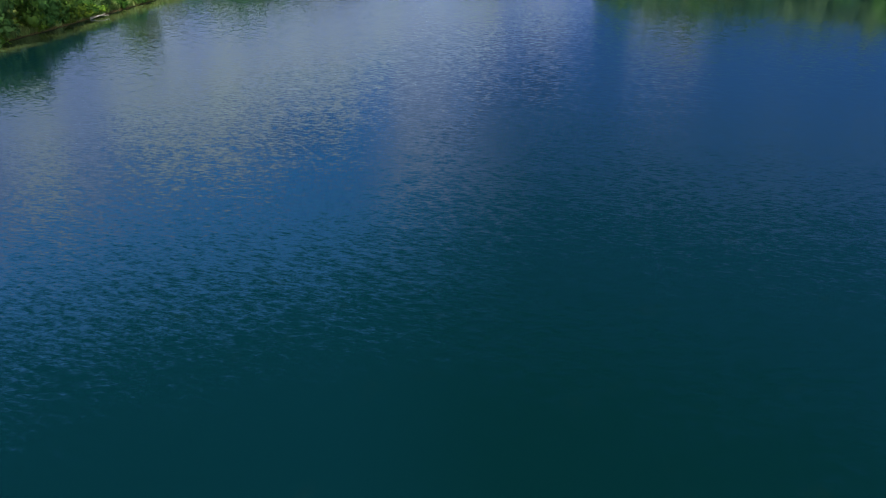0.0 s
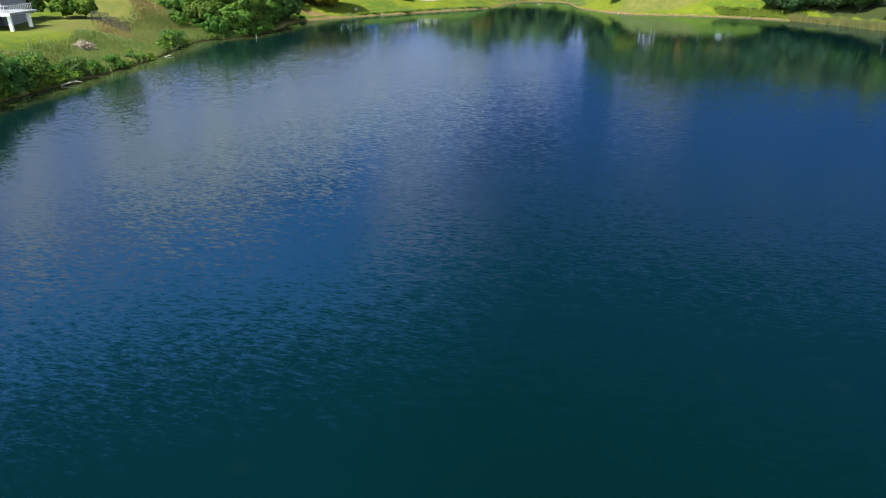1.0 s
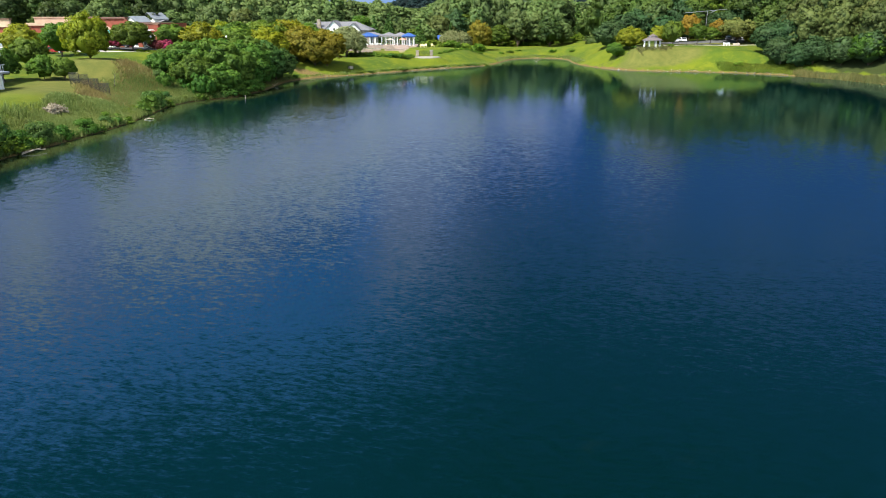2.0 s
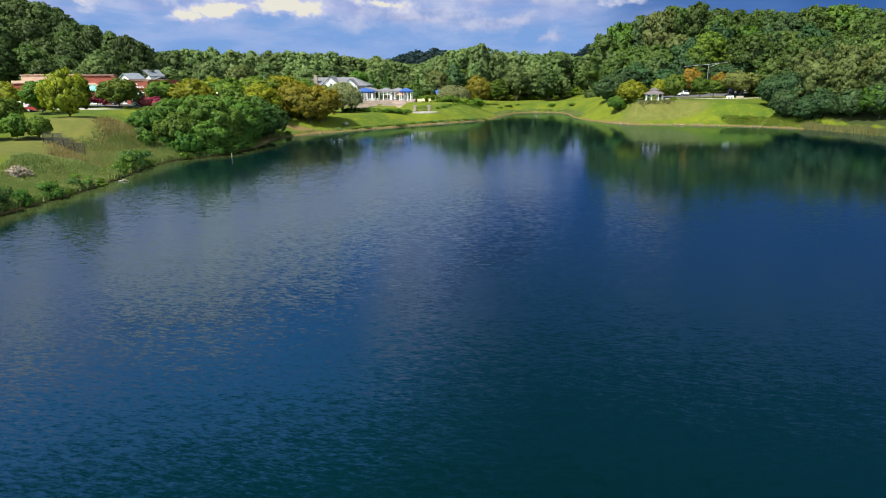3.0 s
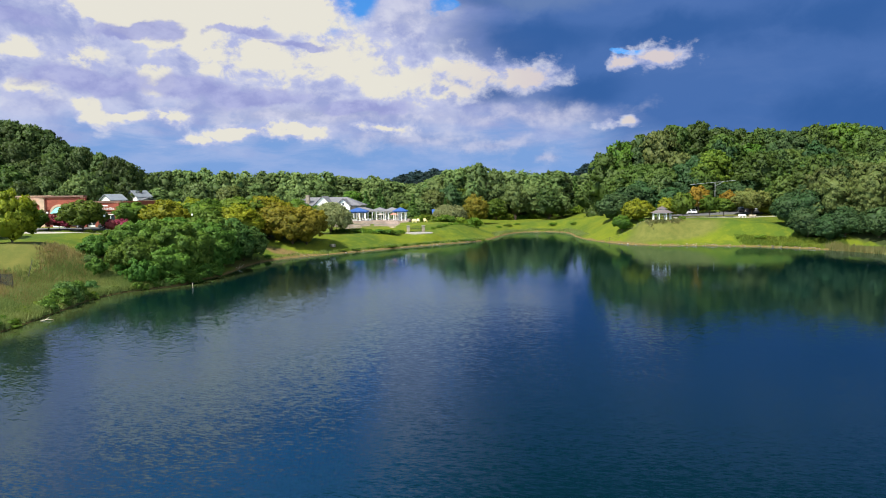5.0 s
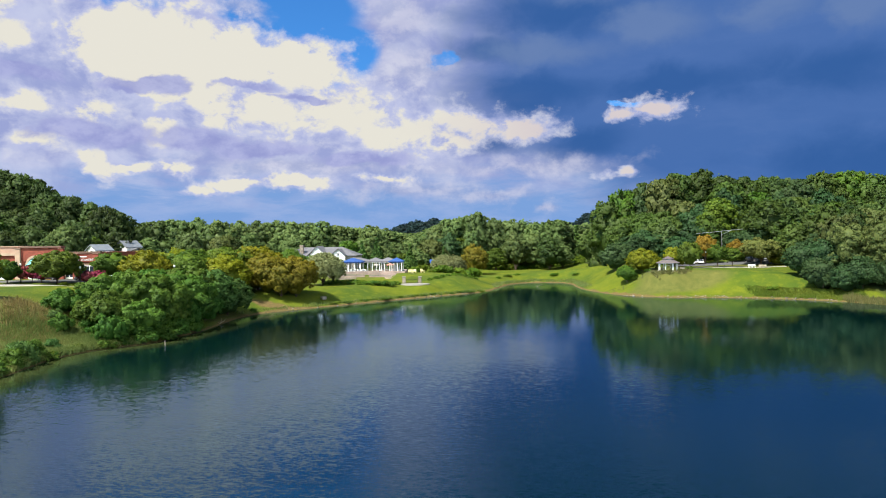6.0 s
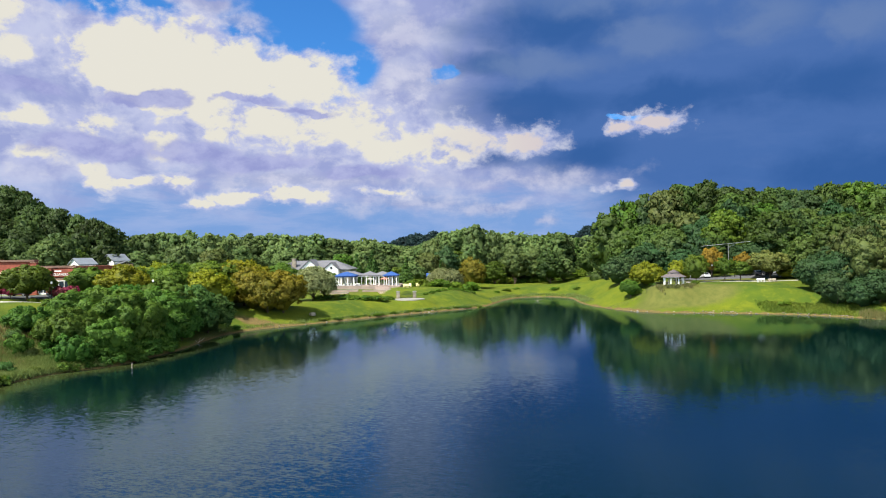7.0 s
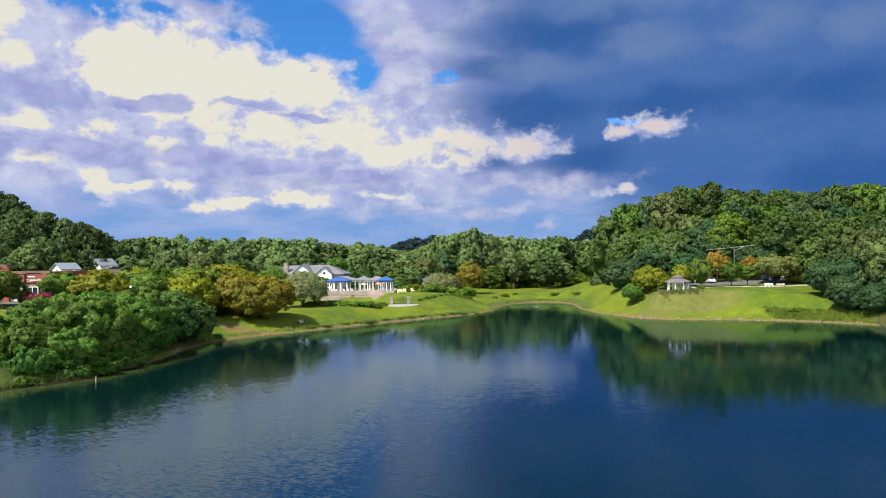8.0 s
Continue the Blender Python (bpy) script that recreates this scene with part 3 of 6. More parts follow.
def unit(rng, n):
    v = rng.normal(size=(n, 3))
    return v / np.linalg.norm(v, axis=1, keepdims=True)


def soft(v, f, outward, facing):
    """Leaves turned to face outwards, with normals that follow the clump more than the single leaf."""
    flat = np.cross(v[f[:, 1]] - v[f[:, 0]], v[f[:, 2]] - v[f[:, 0]])
    away = np.sum(flat * outward, axis=1) < 0
    f = np.where(away[:, None], f[:, ::-1], f)
    side = np.where(np.sum(facing * outward, axis=1, keepdims=True) < 0, -facing, facing)
    n = 0.8 * outward + 0.75 * side + (0, 0, 0.12)
    n /= np.linalg.norm(n, axis=1, keepdims=True)
    return v, f, np.repeat(n, f.shape[1], axis=0)


def leaves(rng, spots, normals, size, stretch=1.5, tumble=0.55, corners=4):
    """One folded leaf spray at every spot, roughly facing along its normal."""
    n = len(spots)
    nor = normals + tumble * rng.normal(size=(n, 3))
    nor /= np.linalg.norm(nor, axis=1, keepdims=True) + 1e-9
    side = np.cross(nor, rng.normal(size=(n, 3)))
    side /= np.linalg.norm(side, axis=1, keepdims=True) + 1e-9
    along = np.cross(nor, side)
    s = size * rng.uniform(0.6, 1.35, (n, 1))
    a, b = side * s * 0.5 * stretch, along * s * 0.5
    if corners == 3:
        turn = rng.uniform(-0.4, 0.4, (n, 1))
        v = np.stack([spots - a * 0.9 - b * 0.7, spots + a * 0.9 - b * (0.7 + turn), spots + a * turn + b * 1.15], 1).reshape(-1, 3)
        return soft(v, np.arange(3 * n).reshape(-1, 3), normals, nor)
    droop = nor * s * 0.18
    v = np.stack([spots - a - droop, spots - b * rng.uniform(0.7, 1.2, (n, 1)), spots + a - droop, spots + b * rng.uniform(0.7, 1.2, (n, 1))], 1).reshape(-1, 3)
    return soft(v, np.arange(4 * n).reshape(-1, 4), normals, nor)


def crown_arrays(rng, lobes, per_lobe, size, core=0.72, stretch=1.5, tumble=0.55, corners=4):
    """Crown of leafy clumps. lobes: rows of centre and radii."""
    verts, tris, quads, bends, base = [], [], [], [], 0
    for row in lobes:
        c, r = row[:3], row[3:]
        if core:
            bumpy = ICO_V * (1 + 0.26 * rng.normal(size=(len(ICO_V), 1)))
            verts.append(c + bumpy * r * core)
            bends.append(ICO_V)
            tris.append(ICO_F + base)
            base += len(ICO_V)
        p = unit(rng, per_lobe)
        p[:, 2] = np.where(p[:, 2] < -0.5, -p[:, 2], p[:, 2])
        depth = 0.55 + 0.85 * rng.uniform(0, 1, (per_lobe, 1)) ** 1.25
        v, f, n = leaves(rng, c + p * r * depth, p, size, stretch, tumble, corners)
        verts.append(v)
        bends.append(n)
        quads.append(f + base)
        base += len(v)
    faces = ([np.concatenate(tris)] if tris else []) + [np.concatenate(quads)]
    return np.concatenate(verts), faces, np.concatenate(bends)


def toward(rng, axes, low):
    """Random directions, one for each axis, none of them turned far away from it."""
    p = unit(rng, len(axes))
    dot = np.sum(p * axes, axis=1, keepdims=True)
    p = np.where(dot < low, p - 2 * dot * axes, p)
    return p


def billow_crown(rng, height, radius, bottom, bigs, smalls, per, size, stretch=1.5, tumble=0.8, corners=3, top=0.55, droop=0.0, ragged=0.0, ball=None, lump=(0.34, 0.56)):
    """Crown of a broadleaf tree: great billows on the limbs, each set with small clumps, each clump with leaf sprays."""
    half = height - bottom
    ball_v, ball_f = ball or (BALL_V, BALL_F)
    mid = bottom + half * (1 - top)
    k = np.arange(bigs)
    up = np.clip(1 - 1.62 * (k + 0.4) / bigs, -0.62, 1)
    turn = k * 2.39996 + rng.uniform(0, 6.28) + rng.normal(0, 0.3, bigs)
    flat = np.sqrt(np.maximum(1 - up * up, 0))
    way = np.stack([flat * np.cos(turn), flat * np.sin(turn), up], 1)
    big = radius * rng.uniform(*lump, bigs)
    tall = np.where(up > 0, half * top, half * (1 - top))
    reach = (1 - 0.82 * big / radius) * (1 + ragged * rng.normal(size=bigs))
    centre = way * np.stack([radius * reach, radius * reach, np.maximum(tall - 0.8 * big, 0.3 * tall) * (1 + ragged * rng.normal(size=bigs))], 1) + (0, 0, mid)
    centre[:, 2] = np.maximum(centre[:, 2], bottom + 0.5 * big)
    verts, bends, tris, base = [], [], [], 0
    for c, r, w in [((0, 0, mid), (radius * 0.62, radius * 0.62, half * 0.40), None)] + [(centre[j], (big[j] * 0.64,) * 3, way[j]) for j in range(bigs)]:
        rough = ball_v * (1 + 0.13 * rng.normal(size=(len(ball_v), 1)))
        verts.append(np.asarray(c) + rough * r)
        bends.append(ball_v if w is None else ball_v + 0.6 * w)
        tris.append(ball_f + base)
        base += len(ball_v)
    owner = np.repeat(np.arange(bigs), smalls)
    p = toward(rng, way[owner], -0.25)
    p[:, 2] = np.where(p[:, 2] < -0.6, -p[:, 2], p[:, 2])
    small = big[owner] * rng.uniform(0.20, 0.42, len(owner))
    clump = centre[owner] + p * (big[owner] * rng.uniform(0.72, 1.02, len(owner)))[:, None]
    own = np.repeat(np.arange(len(owner)), per)
    q = toward(rng, p[own], -0.15)
    deep = 0.35 + 0.85 * rng.uniform(0, 1, (len(own), 1)) ** 0.8
    spots = clump[own] + q * small[own][:, None] * deep * (1.15, 1.15, 0.8)
    spots[:, 2] -= droop * small[own] * np.maximum(deep[:, 0] - 0.7, 0)
    v, f, n = leaves(rng, spots, q, size, stretch, tumble, corners)
    lean = 0.34 * p[own] + 0.26 * way[owner][own] + (0, 0, 0.12)
    n = n + np.repeat(lean, corners, axis=0)
    verts.append(v)
    bends.append(n)
    n = np.concatenate(bends)
    n /= np.linalg.norm(n, axis=1, keepdims=True)
    return np.concatenate(verts), [np.concatenate(tris), f + base], n


def lobes_round(rng, height, radius, bottom, count, lobe, flat=0.8, top=0.55):
    """Clumps over an egg-shaped crown between bottom and height."""
    p = unit(rng, count)
    p[:, 2] = np.abs(p[:, 2]) * 1.85 - 0.85
    mid, half = bottom + (height - bottom) * (1 - top), np.where(p[:, 2] > 0, (height - bottom) * top, (height - bottom) * (1 - top))
    fill = rng.uniform(0.62, 0.98, (count, 1))
    c = np.stack([p[:, 0] * radius, p[:, 1] * radius, mid + p[:, 2] * half], 1) * np.c_[fill, fill, np.ones_like(fill)]
    r = lobe * rng.uniform(0.7, 1.25, (count, 1))
    c[:, :2] *= np.maximum(1 - r / radius * 0.55, 0.3)
    c[:, 2] = np.clip(c[:, 2], bottom + 0.4 * lobe, height - 0.6 * lobe)
    return np.c_[c, r * 1.0, r * 1.0, r * flat]


def lobes_cone(rng, height, radius, bottom, tiers, around):
    rows = []
    for k in range(tiers):
        f = k / (tiers - 1)
        for j in range(max(1, int(around * (1 - f) + 1))):
            a = 2 * np.pi * (j + rng.uniform()) / max(1, int(around * (1 - f) + 1))
            d = radius * (1 - f) * rng.uniform(0.5, 0.75)
            r = max(0.5, radius * (1 - f) * 0.5)
            rows.append((d * np.cos(a), d * np.sin(a), bottom + (height - bottom) * f - 0.3, r, r, 0.5 * r + 0.25))
    return np.array(rows)


def lobes_weeping(rng, height, radius, count):
    rows = []
    for k in range(count):
        a, d = rng.uniform(0, 2 * np.pi), radius * np.sqrt(rng.uniform(0.02, 0.85))
        top = height * (1 - 0.45 * (d / radius) ** 2)
        hang = height * rng.uniform(0.18, 0.34)
        rows.append((d * np.cos(a), d * np.sin(a), top - hang, radius * 0.2, radius * 0.2, hang))
    return np.array(rows)


def tube(points, radii, sides=7):
    """A tapered limb along a line of points."""
    p, verts = np.asarray(points, float), []
    for k in range(len(p)):
        ahead = p[min(k + 1, len(p) - 1)] - p[max(k - 1, 0)]
        ahead /= np.linalg.norm(ahead)
        side = np.cross(ahead, (0.31, 0.95, 0.05))
        side /= np.linalg.norm(side)
        other = np.cross(ahead, side)
        a = np.linspace(0, 2 * np.pi, sides, endpoint=False)[:, None]
        verts.append(p[k] + radii[k] * (np.cos(a) * side + np.sin(a) * other))
    faces = [[k * sides + j, k * sides + (j + 1) % sides, (k + 1) * sides + (j + 1) % sides, (k + 1) * sides + j] for k in range(len(p) - 1) for j in range(sides)]
    return np.concatenate(verts), np.array(faces)


def trunk_arrays(rng, height, bottom, radius, thick, limbs=5):
    verts, faces, base = [], [], 0
    sway = rng.normal(size=2) * 0.25
    spine = [(0, 0, -0.4), (sway[0] * 0.3, sway[1] * 0.3, bottom * 0.6), (sway[0], sway[1], bottom + 0.25 * (height - bottom)), (0, 0, bottom + 0.75 * (height - bottom))]
    lines = [(spine, [thick * 1.35, thick, thick * 0.7, thick * 0.15])]
    for k in range(limbs):
        a, d = 2 * np.pi * (k + rng.uniform(0, 0.7)) / limbs, radius * rng.uniform(0.45, 0.75)
        z0, z1 = bottom * rng.uniform(0.75, 1.0), bottom + (height - bottom) * rng.uniform(0.3, 0.65)
        lines.append(([(sway[0] * 0.5, sway[1] * 0.5, z0), (d * 0.5 * np.cos(a), d * 0.5 * np.sin(a), (z0 + z1) / 2 + 0.3), (d * np.cos(a), d * np.sin(a), z1)], [thick * 0.55, thick * 0.38, thick * 0.08]))
    for line, radii in lines:
        v, f = tube(line, radii)
        verts.append(v)
        faces.append(f + base)
        base += len(v)
    return np.concatenate(verts), np.concatenate(faces)


def tree_model(seed, height, radius, bottom, count, size, leaf, bark=None, thick=0.25, form="round", limbs=5, bigs=13, smalls=12, tumble=0.85, corners=3, top=0.55, stretch=1.5, droop=0.0, ragged=0.06, ball=None, lump=(0.34, 0.56)):
    """The two meshes of a tree: trunk with limbs, and a crown of about count leaf sprays."""
    rng = np.random.default_rng(seed)
    if form == "cone":
        rows = lobes_cone(rng, height, radius, bottom, 13, 6)
        v, f, n = crown_arrays(rng, rows, count // len(rows), size, 0.66, stretch, tumble, corners)
    elif form == "weeping":
        rows = lobes_weeping(rng, height, radius, 80)
        v, f, n = crown_arrays(rng, rows, count // 80, size, 0.55, 1.9, tumble, corners)
    else:
        v, f, n = billow_crown(rng, height, radius, bottom, bigs, smalls, max(4, count // (bigs * smalls)), size, stretch, tumble, corners, top, droop, ragged, ball, lump)
    crown = array_mesh("crown", v, f, leaf, normals=n)
    v, f = trunk_arrays(rng, height, bottom, radius, thick, limbs)
    trunk = array_mesh("trunk", v, f, bark or BARK)
    return trunk, crown


def plant(name, model, x, y, size=1.0, turn=0.0, wide=1.0, label="", category="tree", group="", sink=0.0, z=None):
    ob = tagged(new(name), label, category, group)
    ob.matrix_basis = Matrix.LocRotScale((x, y, (ground_at(x, y) if z is None else z) - sink), Euler((0, 0, turn)), (size * wide, size * wide, size))
    linked("trunk", model[0], ob)
    linked("crown", model[1], ob)
    return ob


def shrub(name, model, x, y, size=1.0, turn=0.0, wide=1.0, tall=1.0, label="", category="shrub", group=""):
    ob = tagged(new(name, model), label, category, group)
    ob.matrix_basis = Matrix.LocRotScale((x, y, ground_at(x, y) - 0.1), Euler((0, 0, turn)), (size * wide, size * wide, size * tall))
    return ob


def shrub_model(seed, leaf, lobes=7, per_lobe=70, size=0.22, height=1.0, radius=1.0, lobe=0.5, corners=4):
    rng = np.random.default_rng(seed)
    v, f, n = crown_arrays(rng, lobes_round(rng, height, radius, 0.0, lobes, lobe, 0.85), per_lobe, size, 0.62, tumble=0.9, corners=corners)
    return array_mesh("shrub", v, f, leaf, normals=n)


pick = random.Random(7)
locusts = [tree_model(11 + k, 9.0, 6.2, 0.2, 15000, 0.36, LEAF_LOCUST, thick=0.20, bigs=30, smalls=12, stretch=2.4, droop=0.8, ragged=0.26, lump=(0.16, 0.38)) for k in range(3)]
sumacs = [tree_model(25, 9.0, 5.2, 0.2, 11000, 0.40, LEAF_SUMAC, thick=0.2, bigs=15, stretch=1.8, droop=0.4)]
blues = [tree_model(21 + k, 10.0, 5.3, 0.2, 10000, 0.42, LEAF_BLUE, thick=0.25, bigs=16) for k in range(2)]
oranges = [tree_model(31 + k, 10.5, 5.2, 0.2, 13000, 0.38, LEAF_ORANGE, thick=0.26, bigs=17) for k in range(2)]
ambers = [tree_model(35 + k, 8.0, 3.6, 1.4, 5500, 0.38, LEAF_AMBER, thick=0.18, smalls=10) for k in range(2)]
yellows = [tree_model(41 + k, 7.5, 4.6, 0.6, 10000, 0.34, LEAF_YELLOW, thick=0.20, bigs=17, top=0.65, ragged=0.10) for k in range(2)]
greens = [tree_model(51 + k, 7.0, 3.8, 1.0, 8000, 0.34, LEAF_GREEN, thick=0.16, bigs=14) for k in range(3)]
willows = [tree_model(61 + k, 8.4, 5.2, 0.8, 15000, 0.30, LEAF_PALE, thick=0.20, form="weeping") for k in range(2)]
pines = [tree_model(71 + k, 15.0, 4.4, 0.8, 5600, 0.6, LEAF_PINE, thick=0.3, form="cone", limbs=0) for k in range(2)]
birches = [tree_model(81 + k, 17.0, 5.0, 2.0, 7500, 0.42, LEAF_OLIVE, PALEBARK, thick=0.16, limbs=7, bigs=20, smalls=9, ragged=0.16) for k in range(2)]
woods = [tree_model(91 + k, 14.0 + 2.2 * (k % 3), 5.4 + 0.7 * (k % 3), 0.5, 3200, 0.68, LEAF_WOOD, thick=0.3, limbs=3, bigs=13 + k % 4, smalls=13, ball=(ICO_V, ICO_F), ragged=0.10) for k in range(6)]
cloud_dark_trees = [tree_model(88 + k, 15.0 + 2.0 * k, 5.6, 0.5, 3200, 0.68, LEAF_DARK, thick=0.3, limbs=3, bigs=16, smalls=13, ball=(ICO_V, ICO_F), ragged=0.10) for k in range(3)]
woods += [tree_model(97, 14.0, 5.6, 0.5, 3200, 0.68, LEAF_BLUE, thick=0.3, limbs=3, smalls=13, ball=(ICO_V, ICO_F)), tree_model(98, 15.0, 5.4, 0.5, 3200, 0.68, LEAF_GREEN, thick=0.3, limbs=3, smalls=13, ball=(ICO_V, ICO_F))]
woods += [tree_model(99, 15.0, 5.6, 0.5, 3200, 0.68, LEAF_DARK, thick=0.3, limbs=3, bigs=15, smalls=13, ball=(ICO_V, ICO_F)), tree_model(100, 15.0, 6.0, 0.5, 3200, 0.68, LEAF_OLIVE, thick=0.3, limbs=3, bigs=17, smalls=13, ball=(ICO_V, ICO_F), ragged=0.12), cloud_dark_trees[1]]
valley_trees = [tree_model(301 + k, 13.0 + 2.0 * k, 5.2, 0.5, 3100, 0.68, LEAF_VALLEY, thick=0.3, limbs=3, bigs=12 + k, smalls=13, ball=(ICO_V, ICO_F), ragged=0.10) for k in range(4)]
roses = [tree_model(101, 3.6, 1.7, 0.9, 1400, 0.26, LEAF_ROSE, thick=0.07, bigs=8, smalls=7)]
hedges = [shrub_model(111 + k, LEAF_HEDGE, 12, 80, 0.16, lobe=0.4, corners=3) for k in range(2)]
bushes = [shrub_model(121 + k, LEAF_LOCUST, 30, 84, 0.090, 1.1, 1.0, 0.30, 3) for k in range(2)]
weeds = [shrub_model(141 + k, LEAF_LOCUST if k % 2 else LEAF_HEDGE, 9, 44, 0.14, 1.0, 1.0, 0.42, 3) for k in range(4)]
dark_bushes = [shrub_model(131 + k, LEAF_SUMAC, 30, 84, 0.090, 1.1, 1.0, 0.30, 3) for k in range(2)]

# thicket of locusts on the west bank
for x, y, top, w in ((-60, 121, 10.6, 1.0), (-53, 120, 10.2, 1.0), (-57, 130, 12.2, 1.0), (-50, 129, 12.4, 1.05), (-48.0, 120.5, 8.2, 1.0), (-62, 137, 12.0, 1.1), (-53.5, 138, 12.8, 1.0), (-47.4, 138, 11.6, 1.0), (-56, 147, 12.6, 1.0), (-47.4, 129.5, 9.6, 0.9), (-49.5, 146, 12.4, 1.05), (-63, 146, 12.0, 1.0), (-44.9, 133.5, 8.2, 0.75), (-44.8, 142.5, 8.0, 0.75), (-46.6, 126.0, 7.6, 0.7), (-50, 115.5, 6.6, 0.8), (-56.5, 114, 7.2, 0.7)):
    plant("locust_tree", pick.choice(locusts), x, y, (top - 1.9 - ground_at(x, y)) / 9.0, pick.uniform(0, 6.3), w, "broad green locust tree leaning over the lake bank", group="locusts on the bank")
for x, y, top in ((-46.6, 148.5, 10.2), (-44.6, 155, 8.8), (-49, 157, 10.6)):
    plant("sumac_tree", sumacs[0], x, y, (top - 0.8 - ground_at(x, y)) / 9.0, pick.uniform(0, 6.3), 1.15, "dense blue-green tree at the water's edge", group="locusts on the bank")
# turning maples and the willow beside the lawn
for x, y, s, w in ((-42.0, 179.5, 0.92, 1.08), (-35.4, 180.5, 0.94, 1.05), (-38.6, 178.2, 0.86, 1.0)):
    plant("maple_tree", oranges[0] if x < -40 else oranges[1], x, y, s, x, w, "round maple turning orange and olive", group="turning maples")
plant("willow_tree", willows[0], -32.8, 203.5, 1.06, 0.4, 1.12, "pale grey-green willow with drooping twigs")
plant("willow_tree", willows[1], 3.5, 268, 0.95, 1.4, 1.35, "pale grey-green willow beside the clipped bushes")
plant("maple_tree", oranges[0], 14.5, 287, 1.15, 2.0, 0.80, "amber maple at the end of the lawn")
# trees on the west lawn and along the shops
plant("maple_tree", yellows[0], -71.5, 116, 1.10, 0.3, 0.80, "broad maple turning yellow on the lawn")
for x, y, s, k in ((-72.6, 101, 0.62, 0), (-69.6, 102, 0.56, 1), (-78, 107, 0.8, 2), (-83, 127, 0.95, 0), (-78, 98, 0.75, 1)):
    plant("maple_tree", greens[k], x, y, s, x * y, 0.95, "small green tree on the mown slope", group="young lawn trees")
plant("maple_tree", greens[1], -78.4, 151, 0.95, 1.0, 1.25, "rounded green street tree before the brick shops", group="street trees")
for x, y, top, w, model in ((-73, 163, 14.0, 1.15, greens[0]), (-65, 163, 14.2, 1.2, yellows[1]), (-57, 166, 13.2, 1.2, greens[2]), (-50.5, 171, 12.8, 1.2, yellows[0]), (-61, 176, 14.2, 1.1, greens[1]), (-68, 172, 13.6, 1.1, greens[2]),
                            (-53, 183, 14.2, 1.15, greens[0]), (-47, 188, 14.4, 1.1, yellows[1]), (-58, 190, 14.6, 1.15, greens[2]), (-88, 150, 13.0, 1.0, greens[2]), (-100, 142, 14.0, 1.1, yellows[1]), (-66, 182, 14.4, 1.1, yellows[0]), (-49, 198, 13.5, 1.1, greens[1])):
    size = (top - ground_at(x, y)) / (7.4 if model in yellows else 6.9)
    plant("maple_tree", model, x, y, size, x + y, w, "street tree turning from green to yellow by the shops", group="street trees")
for x, y, s in ((-72.4, 152, 0.80), (-70.2, 152.4, 0.9), (-82.2, 152, 0.75), (-84.2, 152.5, 0.85), (-86.3, 152, 0.95), (-74, 153.5, 0.8)):
    plant("crepe_myrtle", roses[0], x, y, s, x, 1.0, "small crepe myrtle in pink and red bloom", group="crepe myrtles")
# east lawn
standards = [tree_model(56 + k, 7.4, 2.9, 2.0, 5000, 0.32, LEAF_GREEN, thick=0.13, bigs=12) for k in range(2)]
pales = [tree_model(141, 9.0, 5.0, 1.8, 8500, 0.38, LEAF_LINDEN, thick=0.24, ragged=0.12)]
def lawn_tree(name, model, x, y, top, wide, label, group=""):
    """A lawn tree with a given top and crown radius."""
    g = ground_at(x, y)
    size = (top - g) / max(v.co.z for v in model[1].vertices)
    reach = np.percentile([abs(v.co.x) for v in model[1].vertices], 98)
    return plant(name, model, x, y, size, x, wide / (reach * size), label, group=group)


for x, y, top, wide, model in ((73.3, 207, 14.7, 3.1, greens[0]), (81.3, 207, 13.9, 2.7, standards[0]), (85.6, 207, 12.8, 2.9, standards[1])):
    lawn_tree("maple_tree", model, x, y, top, wide, "young green tree with a bare stem on the mown lawn", "lawn trees")
for k, (x, y, top, wide) in enumerate(((84.5, 224, 16.9, 3.7), (94.2, 224, 15.3, 3.0))):
    lawn_tree("maple_tree", ambers[k], x, y, top, wide, "maple in orange autumn colour by the car park", "autumn maples")
lawn_tree("linden_tree", pales[0], 97.2, 214, 15.7, 5.6, "pale olive round-headed tree beside the path")
for x, y, top, wide, k in ((59.6, 207.5, 13.2, 4.6, 0), (70.9, 214, 13.3, 2.9, 1), (102.1, 214, 10.6, 2.7, 1), (107.8, 214, 12.1, 1.8, 0), (112, 222, 13.0, 3.4, 1)):
    lawn_tree("maple_tree", yellows[k], x, y, top, wide, "small tree turning yellow", "autumn maples")
lawn_tree("cherry_tree", greens[2], 54.7, 206, 8.1, 2.8, "small leaning tree on the grass slope")
for x, y, s, w in ((95.0, 177.5, 0.76, 1.0), (98, 173, 0.64, 1.1), (95, 186, 0.82, 1.0), (99, 182, 0.95, 1.0), (101.5, 172, 0.72, 1.05), (103, 181, 0.95, 1.0), (105.5, 165, 0.7, 1.0), (109, 158, 0.8, 1.0), (100, 192, 0.9, 1.0), (109, 174, 0.9, 1.0), (105, 195, 1.0, 1.0)):
    plant("holly_tree", pick.choice(blues), x, y, s, pick.uniform(0, 6.3), w, "dense dark blue-green tree near the shore", group="dark shore trees")
for x, y, s in ((101, 176.5, 0.88), (106, 169.5, 0.86), (104, 186, 0.95), (112, 178, 1.0), (112, 163, 0.88), (113, 152, 0.9), (117, 172, 1.0)):
    plant("poplar_tree", pick.choice(birches), x, y, s, pick.uniform(0, 6.3), 0.95, "tall thin tree with pale forked trunk", group="pale-trunked trees")
